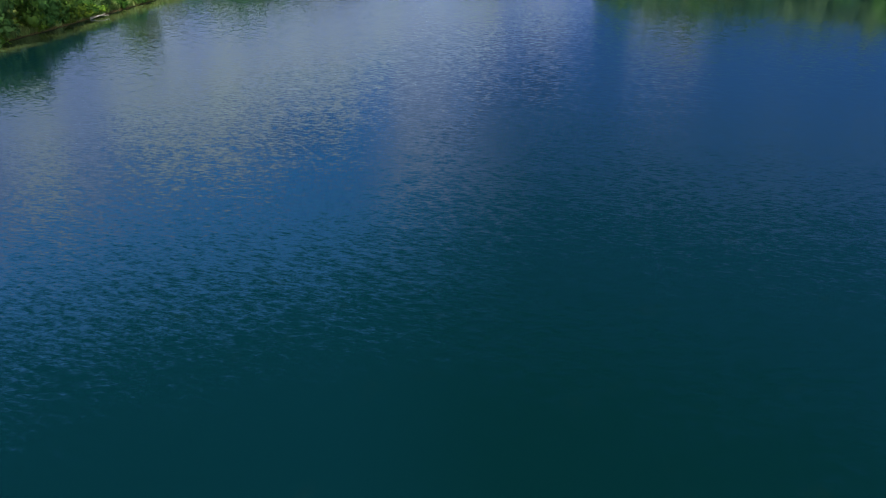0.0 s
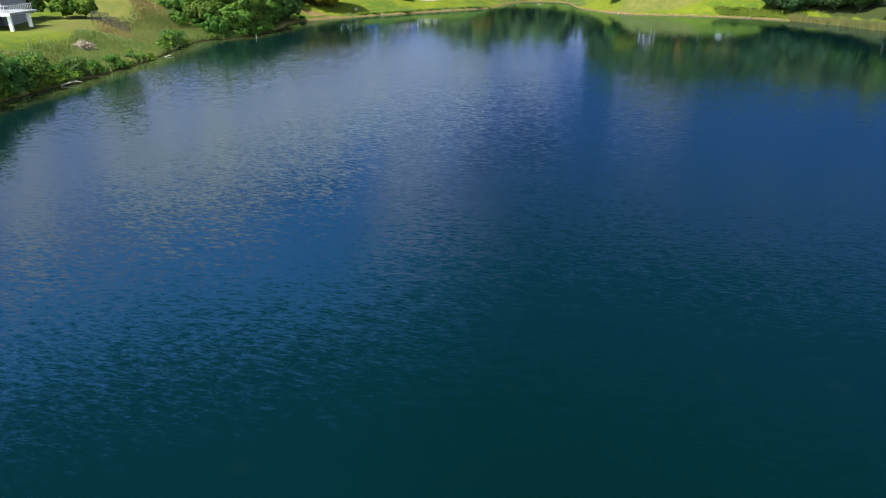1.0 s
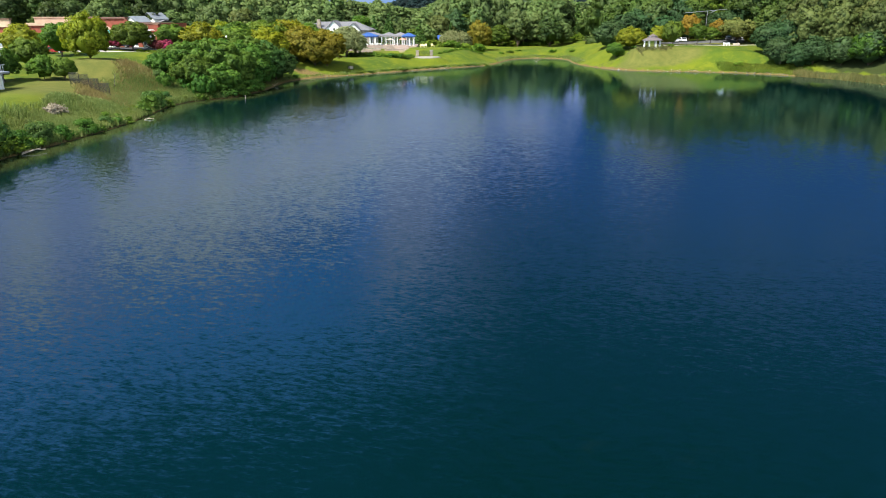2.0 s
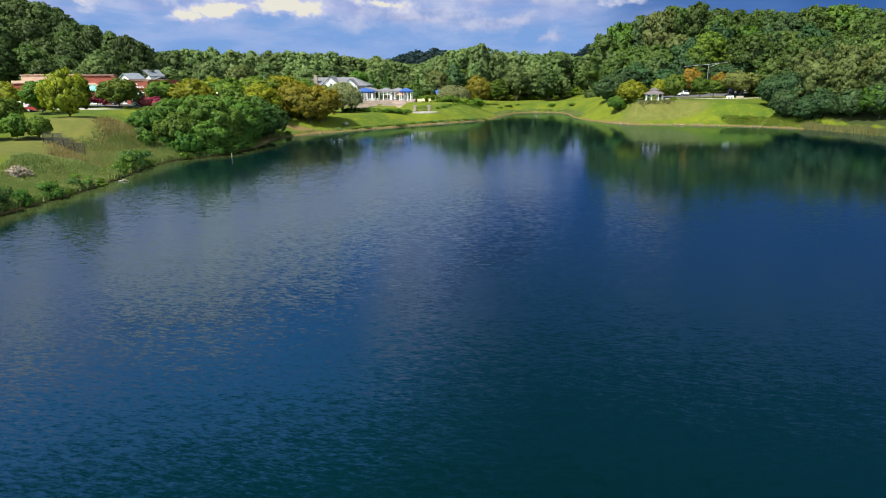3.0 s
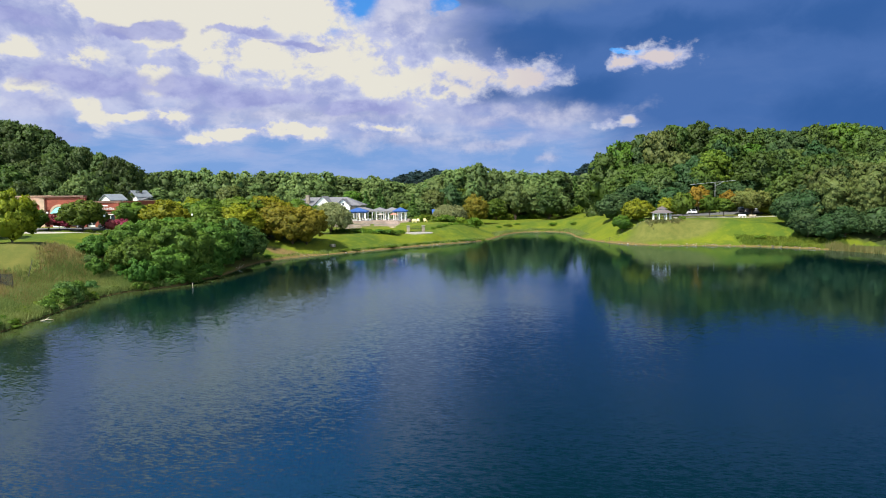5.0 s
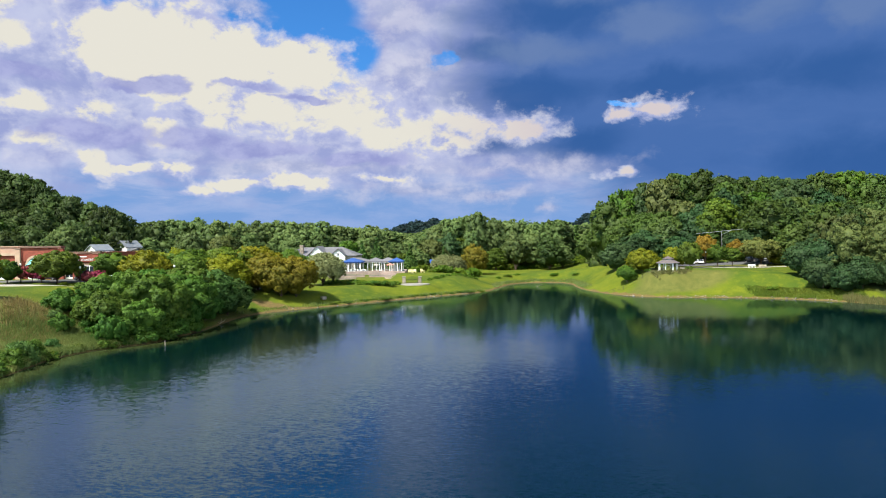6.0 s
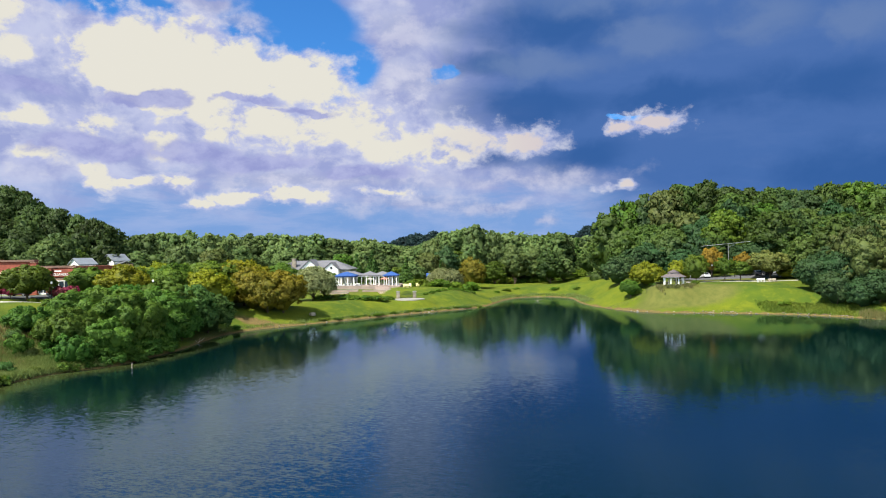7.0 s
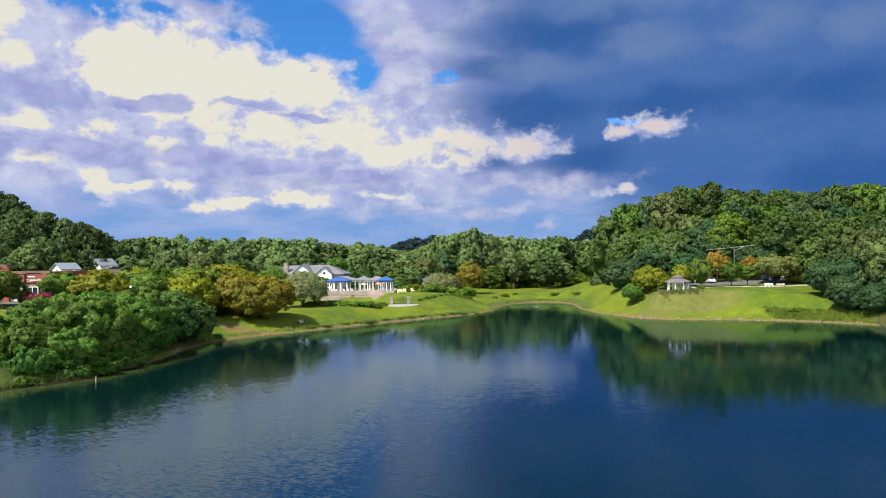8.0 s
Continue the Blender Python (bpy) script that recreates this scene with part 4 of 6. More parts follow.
for x, y, s in ((108.5, 158, 1.1), (111, 142, 1.3), (117, 128, 1.5), (120, 112, 1.5), (115, 140, 1.7)):
    plant("maple_tree", pick.choice(greens), x, y, s, pick.uniform(0, 6.3), 1.0, "bright green tree at the lake edge", group="shore trees")

for k in range(9):
    plant("holly_tree", blues[k % 2], 57 + 7.0 * k, 231 + 4 * (k % 3) - (4 if k < 2 else 0), 0.85 + 0.13 * (k % 3), 2.0 * k, 1.15, "domed dark blue-green tree at the foot of the hill", group="foothill trees")
for x, y, s in ((-49, 263, 0.75), (-43, 261, 0.6), (-38, 258.5, 0.7), (-53, 259, 0.9), (-57, 268, 1.1)):
    plant("maple_tree", greens[int(x) % 3], x, y, s, x, 1.2, "leafy tree standing before the clubhouse", group="clubhouse trees")

# ---------------------------------------------------------------- woods
def scattered(seed, x0, x1, y0, y1, step, keep):
    r, spots = random.Random(seed), []
    rows = int((y1 - y0) / (step * 0.87))
    for j in range(rows):
        for i in range(int((x1 - x0) / step)):
            x, y = x0 + step * (i + 0.5 * (j % 2)) + r.uniform(-0.3, 0.3) * step, y0 + step * 0.87 * j + r.uniform(-0.3, 0.3) * step
            if keep(x, y):
                spots.append((x, y))
    return spots


def in_woods(x, y):
    if from_shore(x, y)[0] < 9:
        return False
    if x > 66:
        return y > 236 + 6 * math.sin(x * 0.13) or (x > 108 and y > 190)
    if x < -125:
        return y > 226 - 0.12 * (x + 125)
    return y > 316 + 8 * math.sin(x * 0.09) + (22 if 10 < x < 66 else 0)


HILL_TOPS = ((68, 31.4), (73.2, 36.1), (80.9, 37.5), (87.5, 40.9), (95.3, 42), (104.7, 43.7), (112.6, 39.8), (122, 40.1), (131.8, 40.1), (139.7, 38.7), (150.7, 41.6), (161.8, 42.1), (168.4, 40.3))
GROVE_TOPS = ((-200, 53), (-193.6, 51), (-186.7, 49.3), (-179.6, 49), (-172.6, 47.6), (-166, 43.8), (-160.6, 39.2), (-152.3, 38.2), (-144.2, 35.5), (-137.7, 33.8), (-133.6, 29.6))
VALLEY_TOPS = ((-132, 28.7), (-123.4, 29.3), (-112, 29.9), (-102, 28.4), (-87, 27.9), (-77, 28), (-67, 27.1), (-55.6, 27.4), (-44.4, 24.1), (-31.8, 24.9), (-24.3, 22), (-11.8, 19.8), (-0.4, 24.6), (5.9, 27.5), (12.2, 29.1), (18, 30.3), (26, 27.4), (34.8, 26.7), (43.5, 25.1), (55, 26.1))
ROOFLINE = sorted([(x / 255, (z - 15) / 255) for x, z in HILL_TOPS] + [(x / 268, (z - 15) / 268) for x, z in GROVE_TOPS] + [(x / 305, (z - 15) / 305) for x, z in VALLEY_TOPS])


def roofline(x, y):
    """The height that the even roofline of the woods allows a crown."""
    return 15.0 + (y - 20) * float(np.interp(x / (y - 20), [q[0] for q in ROOFLINE], [q[1] for q in ROOFLINE]))


@functools.lru_cache(None)
def crown_height(name):
    return max(v.co.z for v in bpy.data.meshes[name].vertices)


def crowned(models, x, y, top, wide, label, group, name="woodland_tree"):
    """A tree whose crown reaches a given height."""
    model = pick.choice(models)
    height = crown_height(model[1].name)
    g = ground_at(x, y)
    size = (top - g) / height
    return plant(name, model, x, y, size, pick.uniform(0, 6.3), min(1.5, max(0.7, wide / (5.6 * size))), label, group=group, sink=0.3)


east = scattered(3, 66, 215, 190, 278, 8.6, in_woods)
west = scattered(4, -225, -100, 226, 280, 9.0, in_woods)
middle = scattered(5, -100, 66, 308, 345, 9.0, in_woods)
for spots, label in ((east, "woodland tree on the wooded hillside"), (west, "tall woodland tree on the rise behind the shops"), (middle, "woodland tree at the edge of the valley woods")):
    for x, y in spots:
        low = (0.6 if x < 2 else 1.3) if -45 < x < 66 and y > 300 else 1.0
        models = cloud_dark_trees + woods[:1] if x < -140 else valley_trees + valley_trees + woods[6:] if x < 66 else woods
        size = low * pick.choice((0.62, 0.85, 0.95, 1.05, 1.2)) * pick.uniform(0.92, 1.08)
        top = min(ground_at(x, y) + 15.5 * size, roofline(x, y) - pick.uniform(0.3, 2.5))
        crowned(models, x, y, max(top, ground_at(x, y) + 6.5), 5.4 * pick.uniform(0.9, 1.2) * min(1.1, max(0.75, size)), label, "woodland edge")
for x, y, s in ((-25, 284, 0.8), (-32, 290, 0.72), (-12, 288, 0.72), (-19, 281, 0.55), (2, 295, 0.7), (58, 330, 1.0), (68, 345, 1.1), (74, 260, 0.9)):
    plant("pine_tree", pick.choice(pines), x, y, s, pick.uniform(0, 6.3), 1.1, "full conical pine behind the lawns", group="pines")


def far_woods(name, seed, spots, height, radius, leaf, label, lobes=9, per_lobe=26, size=1.5):
    """Many far crowns in one mesh."""
    rng = np.random.default_rng(seed)
    kinds = []
    for k in range(5):
        if k < 4:
            kinds.append(billow_crown(rng, 1.0, 0.36, 0.05, lobes, 5, per_lobe // 5 + 1, size / height, tumble=0.9, ragged=0.1, ball=(ICO_V, ICO_F)))
        else:
            rows = lobes_cone(rng, 1.15, 0.27, 0.05, 5, 4) * (1, 1, 1, 0.5, 0.5, 0.25) + (0, 0, 0, 0.03, 0.03, 0.03)
            kinds.append(crown_arrays(rng, rows, per_lobe, size / height * 0.7, 0.62, tumble=0.9, corners=3))
    verts, tris, quads, tints, bends, base = [], [], [], [], [], 0
    for x, y in spots:
        v, (t, q), n = kinds[rng.integers(5)]
        a, h, w = rng.uniform(0, 6.28), height * rng.uniform(0.68, 1.28), radius / 0.36 * rng.uniform(0.9, 1.25)
        if y < 700:
            h = max(5.0, min(h, roofline(x, y) - 0.8 - ground_at(x, y)))
        c, s = math.cos(a), math.sin(a)
        verts.append(np.stack([x + w * (c * v[:, 0] - s * v[:, 1]), y + w * (s * v[:, 0] + c * v[:, 1]), ground_at(x, y) - 0.6 + h * v[:, 2]], 1))
        tris.append(t + base)
        quads.append(q + base)
        base += len(v)
        tints.append(np.full(len(v), rng.uniform()))
        bends.append(np.stack([c * n[:, 0] - s * n[:, 1], s * n[:, 0] + c * n[:, 1], n[:, 2]], 1))
    mesh = array_mesh(name, np.concatenate(verts), [np.concatenate(tris), np.concatenate(quads)], leaf, np.concatenate(tints), np.concatenate(bends))
    return tagged(linked(name, mesh), label, "woods", kind="stuff")


for tops, y, models, wide, label in ((HILL_TOPS, 275, woods, 6.8, "tall full-crowned tree on the crest of the hill"), (GROVE_TOPS, 288, cloud_dark_trees, 6.2, "tall tree in the grove behind the shops, leaves painted darker for cloud shade"), (VALLEY_TOPS, 325, valley_trees, 7.6, "leafy tree in the belt behind the lawns")):
    for k, (x, top) in enumerate(tops):
        crowned(models, x, y + 1.5 * (k % 3), top, wide * pick.uniform(0.9, 1.15), label, "tall woodland trees")
    for (x0, top0), (x1, top1) in zip(tops, tops[1:]):
        crowned(models, (x0 + x1) / 2, y + pick.uniform(5, 11), (top0 + top1) / 2 + pick.uniform(-1.6, 0.2), wide * 1.1, label, "tall woodland trees")
for k in range(26):
    x, y = -124 + 7.2 * k + pick.uniform(-2.5, 2.5), 296 + 5 * (k % 3) + (14 if k > 17 else 0)
    crowned(valley_trees + woods[6:], x, y, ground_at(x, y) + pick.uniform(0.42, 0.78) * (roofline(x, y) - ground_at(x, y)), 5.6, "rounded tree at the front of the valley woods", "woodland edge")
far_woods("hill_woods", 1, scattered(6, 66, 330, 278, 335, 9.0, in_woods) + scattered(7, 215, 330, 180, 278, 10, in_woods), 16, 5.4, LEAF_WOODS, "mixed green woods covering the hill", 16, 32, 1.1)
far_woods("hill_woods", 2, scattered(8, -330, -225, 210, 340, 10, in_woods) + scattered(9, -225, -100, 280, 350, 9.5, in_woods), 16, 5.4, LEAF_DARKS, "green woods on the western rise, leaves painted darker for cloud shade", 14, 28, 1.2)
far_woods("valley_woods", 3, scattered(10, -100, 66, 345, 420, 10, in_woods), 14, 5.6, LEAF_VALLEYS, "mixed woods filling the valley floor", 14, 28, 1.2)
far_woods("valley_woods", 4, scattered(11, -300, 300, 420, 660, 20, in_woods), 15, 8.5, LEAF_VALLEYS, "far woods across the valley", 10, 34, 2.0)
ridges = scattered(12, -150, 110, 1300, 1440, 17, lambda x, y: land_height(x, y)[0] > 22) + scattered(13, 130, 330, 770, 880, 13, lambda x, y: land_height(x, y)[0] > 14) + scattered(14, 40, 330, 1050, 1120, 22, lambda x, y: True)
far_woods("ridge_woods", 5, ridges, 15, 9.5, FARHILL, "woods on the distant ridges with haze and storm shade painted into the leaves", 7, 18, 2.8)

# ---------------------------------------------------------------- gazebo
def gazebo(x, y, z):
    g = thing("gazebo", x, y, z, 11, "white-columned eight-sided gazebo with two-tiered cedar roof", "gazebo")
    ring = [(math.cos(radians(45 * k)), math.sin(radians(45 * k))) for k in range(8)]

    def tier(r0, z0, r1, z1, drop=0.12):
        bm = bmesh.new()
        low = [bm.verts.new((r0 * a, r0 * b, z0)) for a, b in ring]
        under = [bm.verts.new((r0 * a, r0 * b, z0 - drop)) for a, b in ring]
        high = [bm.verts.new((r1 * a, r1 * b, z1)) for a, b in ring]
        for k in range(8):
            n = (k + 1) % 8
            bm.faces.new((low[k], low[n], high[n], high[k]))
            bm.faces.new((under[k], under[n], low[n], low[k]))
        bm.faces.new(under)
        bm.faces.new(high)
        return bm

    part("floor_slab", tier(2.9, 0.22, 2.85, 0.27, 0.3), STONE, g)
    part("roof", tier(3.35, 2.65, 1.35, 3.55), BROWNROOF, g)
    part("lantern", tier(1.2, 3.8, 1.2, 3.85, 0.35), WHITE, g)
    part("upper_roof", tier(1.6, 3.8, 0.12, 4.5), BROWNROOF, g)
    part("finial", rod((0, 0, 4.4), (0, 0, 4.85), 0.07, 0.02), BROWNROOF, g)
    for a, b in ring:
        part("column", add_box(boxed(2.55 * a - 0.13, 2.55 * a + 0.13, 2.55 * b - 0.13, 2.55 * b + 0.13, 0.3, 2.6), 2.55 * a - 0.18, 2.55 * a + 0.18, 2.55 * b - 0.18, 2.55 * b + 0.18, 0.3, 0.55), WHITE, g)
    for k in range(8):
        (a, b), (c, d) = ring[k], ring[(k + 1) % 8]
        if k == 6:
            continue
        part("railing", add_rod(rod((2.5 * a, 2.5 * b, 1.15), (2.5 * c, 2.5 * d, 1.15), 0.035), (2.5 * a, 2.5 * b, 0.55), (2.5 * c, 2.5 * d, 0.55), 0.03), BROWNROOF, g)
        part("beam", add_rod(bmesh.new(), (2.6 * a, 2.6 * b, 2.5), (2.6 * c, 2.6 * d, 2.5), 0.14, sides=4), WHITE, g)
    return g


gazebo(64.6, 200, 6.1)


# ---------------------------------------------------------------- houses
def gable_roof(x0, x1, y0, y1, z, rise, over=0.5, thick=0.22, ridge="x"):
    """A pitched roof slab over a rectangle, ridge along x or y."""
    if ridge == "x":
        m, outline = (y0 + y1) / 2, [(x0 - over, y0 - over, z), (x0 - over, (y0 + y1) / 2, z + rise), (x0 - over, y1 + over, z)]
        outline += [(x0 - over, y1 + over, z - thick), (x0 - over, m, z + rise - thick), (x0 - over, y0 - over, z - thick)]
        return solid(outline, (x1 - x0 + 2 * over, 0, 0))
    m = (x0 + x1) / 2
    outline = [(x0 - over, y0 - over, z), (m, y0 - over, z + rise), (x1 + over, y0 - over, z), (x1 + over, y0 - over, z - thick), (m, y0 - over, z + rise - thick), (x0 - over, y0 - over, z - thick)]
    return solid(outline, (0, y1 - y0 + 2 * over, 0))


def gable_wall(x0, x1, y0, y1, z0, z1, rise, ridge="x"):
    """Walls with two pointed ends."""
    if ridge == "x":
        return solid([(x0, y0, z0), (x0, y0, z1), (x0, (y0 + y1) / 2, z1 + rise), (x0, y1, z1), (x0, y1, z0)], (x1 - x0, 0, 0))
    return solid([(x0, y0, z0), (x0, y0, z1), ((x0 + x1) / 2, y0, z1 + rise), (x1, y0, z1), (x1, y0, z0)], (0, y1 - y0, 0))


def hip_roof(x0, x1, y0, y1, z, rise, over=0.6):
    bm = bmesh.new()
    x0, x1, y0, y1 = x0 - over, x1 + over, y0 - over, y1 + over
    d = (y1 - y0) / 2
    low = [bm.verts.new(p) for p in ((x0, y0, z), (x1, y0, z), (x1, y1, z), (x0, y1, z))]
    under = [bm.verts.new((v.co.x, v.co.y, z - 0.22)) for v in low]
    a, b = bm.verts.new((x0 + min(d, (x1 - x0) / 2 - 0.05), y0 + d, z + rise)), bm.verts.new((x1 - min(d, (x1 - x0) / 2 - 0.05), y0 + d, z + rise))
    for f in ((low[0], low[1], b, a), (low[1], low[2], b), (low[2], low[3], a, b), (low[3], low[0], a), under):
        bm.faces.new(f)
    for k in range(4):
        bm.faces.new((under[k], under[(k + 1) % 4], low[(k + 1) % 4], low[k]))
    return bm


def window(parent, x, y, z, w, h, material=None, name="window"):
    """A window in a wall that faces -y: frame standing proud, pane set into it."""
    f = part(name, add_box(add_box(add_box(boxed(x - w / 2 - 0.1, x + w / 2 + 0.1, y - 0.06, y + 0.04, z + h, z + h + 0.12), x - w / 2 - 0.1, x + w / 2 + 0.1, y - 0.1, y + 0.04, z - 0.12, z), x - w / 2 - 0.1, x - w / 2, y - 0.06, y + 0.04, z, z + h), x + w / 2, x + w / 2 + 0.1, y - 0.06, y + 0.04, z, z + h), material or WHITE, parent)
    add = bmesh.new()
    add_box(add, x - w / 2, x + w / 2, y - 0.02, y + 0.03, z, z + h)
    part("pane", add, GLASS, f)
    part("glazing_bar", add_box(boxed(x - 0.03, x + 0.03, y - 0.05, y - 0.021, z, z + h), x - w / 2, x - 0.031, y - 0.05, y - 0.021, z + h * 0.5 - 0.03, z + h * 0.5 + 0.03), material or WHITE, f)
    return f


def clubhouse():
    g = thing("clubhouse", -46.6, 274, 6.2, -4, "cream clubhouse with grey shingled hip roofs and gables", "house")
    part("wall", boxed(-14, 15, -4, 9, -1.5, 5.0), CREAM, g)
    part("roof", hip_roof(-14, 15, -4, 9, 5.0, 3.3), SHINGLE, g)
    for x, w, h in ((-8.4, 2.6, 2.5), (0.6, 3.6, 3.7), (8.6, 2.7, 2.6)):
        part("gable", gable_wall(x - w, x + w, -6.0, 2.0, -1.5, 4.9, h, "y"), WHITE, g)
        part("gable_roof", gable_roof(x - w, x + w, -6.0, 2.5, 5.05, h, 0.45, 0.2, "y"), SHINGLE, g)
        window(g, x, -6.02, 1.2, 1.4, 1.8)
        window(g, x, -6.02, 5.0, 0.9, 0.9)
    for x in (-4.6, 5.2):
        window(g, x, -4.02, 1.2, 1.2, 1.8)
    part("chimney", boxed(-7.0, -5.6, -3.0, -1.6, 4.0, 9.2), STONE, g)
    return g


clubhouse()


# ---------------------------------------------------------------- poolside pavilions and terraces
def pavilion(x, y, z, w, d, roof, label, canvas=False):
    g = thing("pavilion", x, y, z, -4, label, "pavilion", "pool pavilions")
    h = 2.9
    for a in (-1, -0.33, 0.33, 1):
        for b in (-1, 1):
            part("column", add_box(add_box(boxed(a * (w / 2 - 0.3) - 0.14, a * (w / 2 - 0.3) + 0.14, b * (d / 2 - 0.3) - 0.14, b * (d / 2 - 0.3) + 0.14, 0, h), a * (w / 2 - 0.3) - 0.2, a * (w / 2 - 0.3) + 0.2, b * (d / 2 - 0.3) - 0.2, b * (d / 2 - 0.3) + 0.2, 0, 0.3), a * (w / 2 - 0.3) - 0.2, a * (w / 2 - 0.3) + 0.2, b * (d / 2 - 0.3) - 0.2, b * (d / 2 - 0.3) + 0.2, h - 0.2, h), WHITE, g)
    part("beam", boxed(-w / 2 + 0.1, w / 2 - 0.1, -d / 2 + 0.1, d / 2 - 0.1, h, h + 0.35), BLUE if canvas else WHITE, g)
    part("canopy" if canvas else "roof", hip_roof(-w / 2, w / 2, -d / 2, d / 2, h + 0.56, 1.25, 0.3), roof, g)
    return g


pavilion(-30.5, 251, 5.8, 7.0, 6, BLUE, "white-columned pavilion under a bright blue canopy", True)
pavilion(-30.0, 259, 5.8, 9.5, 7, SHINGLE, "white-columned pavilion with grey hip roof")
pavilion(-23.0, 257, 5.8, 5.5, 6, SHINGLE, "white-columned pavilion with grey hip roof")
pavilion(-18.2, 254, 5.8, 6.0, 6, SHINGLE, "white-columned pavilion with grey hip roof")
pavilion(-14.8, 248.5, 5.8, 4.6, 5, BLUE, "white-columned pavilion under a bright blue canopy", True)

terrace = thing("terrace", -24, 250, 5.8, -4, "pale pink stone pool terrace with retaining wall and broad steps", "terrace")
part("paving", boxed(-12, 13, -7, 14, -3.0, 0.0), PATIO, terrace)
part("retaining_wall", boxed(-12.3, 4.4, -7.5, -7.003, -3.0, 0.2), PATIO, terrace)
for k in range(8):
    part("step", boxed(4.5 + 0.5 * k, 9.5 + 0.5 * k, -7.6 - 1.4 * (k + 1), -7.6 - 1.4 * k, -2.4, -0.2 - 0.22 * k, 0.03), PATIO, terrace)
for x0, x1, y, top in ((-37, -24.5, 236.5, 5.0), (-23, -15.5, 234, 4.9), (-33, -27, 231.5, 4.3)):
    low_wall = thing("garden_wall", x0, y, ground_at((x0 + x1) / 2, y), -4, "low tan stone garden wall below the terrace", "wall", "garden walls")
    part("wall", boxed(0, x1 - x0, 0, 0.45, -0.8, top - ground_at((x0 + x1) / 2, y), 0.03), PATIO, low_wall)
    part("coping", boxed(-0.06, x1 - x0 + 0.06, -0.06, 0.51, top - ground_at((x0 + x1) / 2, y), top - ground_at((x0 + x1) / 2, y) + 0.1, 0.02), CONCRETE, low_wall)
pad = thing("stone_circle", -7.0, 212.5, 3.12, 0, "round pale paved overlook on the lawn", "paving")
bm = bmesh.new()
bmesh.ops.create_cone(bm, cap_ends=True, segments=40, radius1=4.7, radius2=4.5, depth=1.4, matrix=Matrix.Translation((0, 0, -0.6)))
part("paving", bm, CONCRETE, pad)
for x in (-2.4, 2.4):
    p = thing("gate_pillar", -8.0 + x, 216.8, ground_at(-8, 216.8), 0, "square stone pillar flanking the overlook steps", "pillar", "gate pillars")
    part("shaft", boxed(-0.5, 0.5, -0.5, 0.5, -0.5, 2.0, 0.04), STONE, p)
    part("cap", boxed(-0.62, 0.62, -0.62, 0.62, 2.0, 2.2, 0.04), CONCRETE, p)
arch = thing("iron_gate", -8.0, 217.2, ground_at(-8, 217.2), 0, "dark arched iron gate between the stone pillars", "gate")
for k in range(13):
    x = -1.8 + 0.3 * k
    part("bar", rod((x, 0, 0), (x, 0, 1.3 + 0.9 * math.cos(x / 1.9 * 1.4)), 0.035, sides=5), BLACK, arch)
part("rail", add_box(boxed(-1.9, 1.9, -0.03, 0.03, 0.2, 0.26), -1.9, 1.9, -0.03, 0.03, 1.2, 1.26), BLACK, arch)


# ---------------------------------------------------------------- brick shops
def storefront(parent, x0, x1, y, z0, z1):
    """A dark glazed shop front with white posts."""
    f = part("shop_window", boxed(x0, x1, y - 0.08, y + 0.02, z0, z0 + 0.35), WHITE, parent)
    n = max(2, round((x1 - x0) / 1.3))
    for k in range(n):
        a, b = x0 + (x1 - x0) * k / n, x0 + (x1 - x0) * (k + 1) / n
        part("pane", boxed(a + 0.07, b - 0.07, y - 0.03, y + 0.02, z0 + 0.35, z1 - 0.1), GLASS, f)
        part("mullion", boxed(a - 0.06, a + 0.06, y - 0.09, y + 0.02, z0 + 0.35, z1 - 0.1), WHITE, f)
    part("head", boxed(x0, x1, y - 0.1, y + 0.02, z1 - 0.1, z1 + 0.08), WHITE, f)
    return f


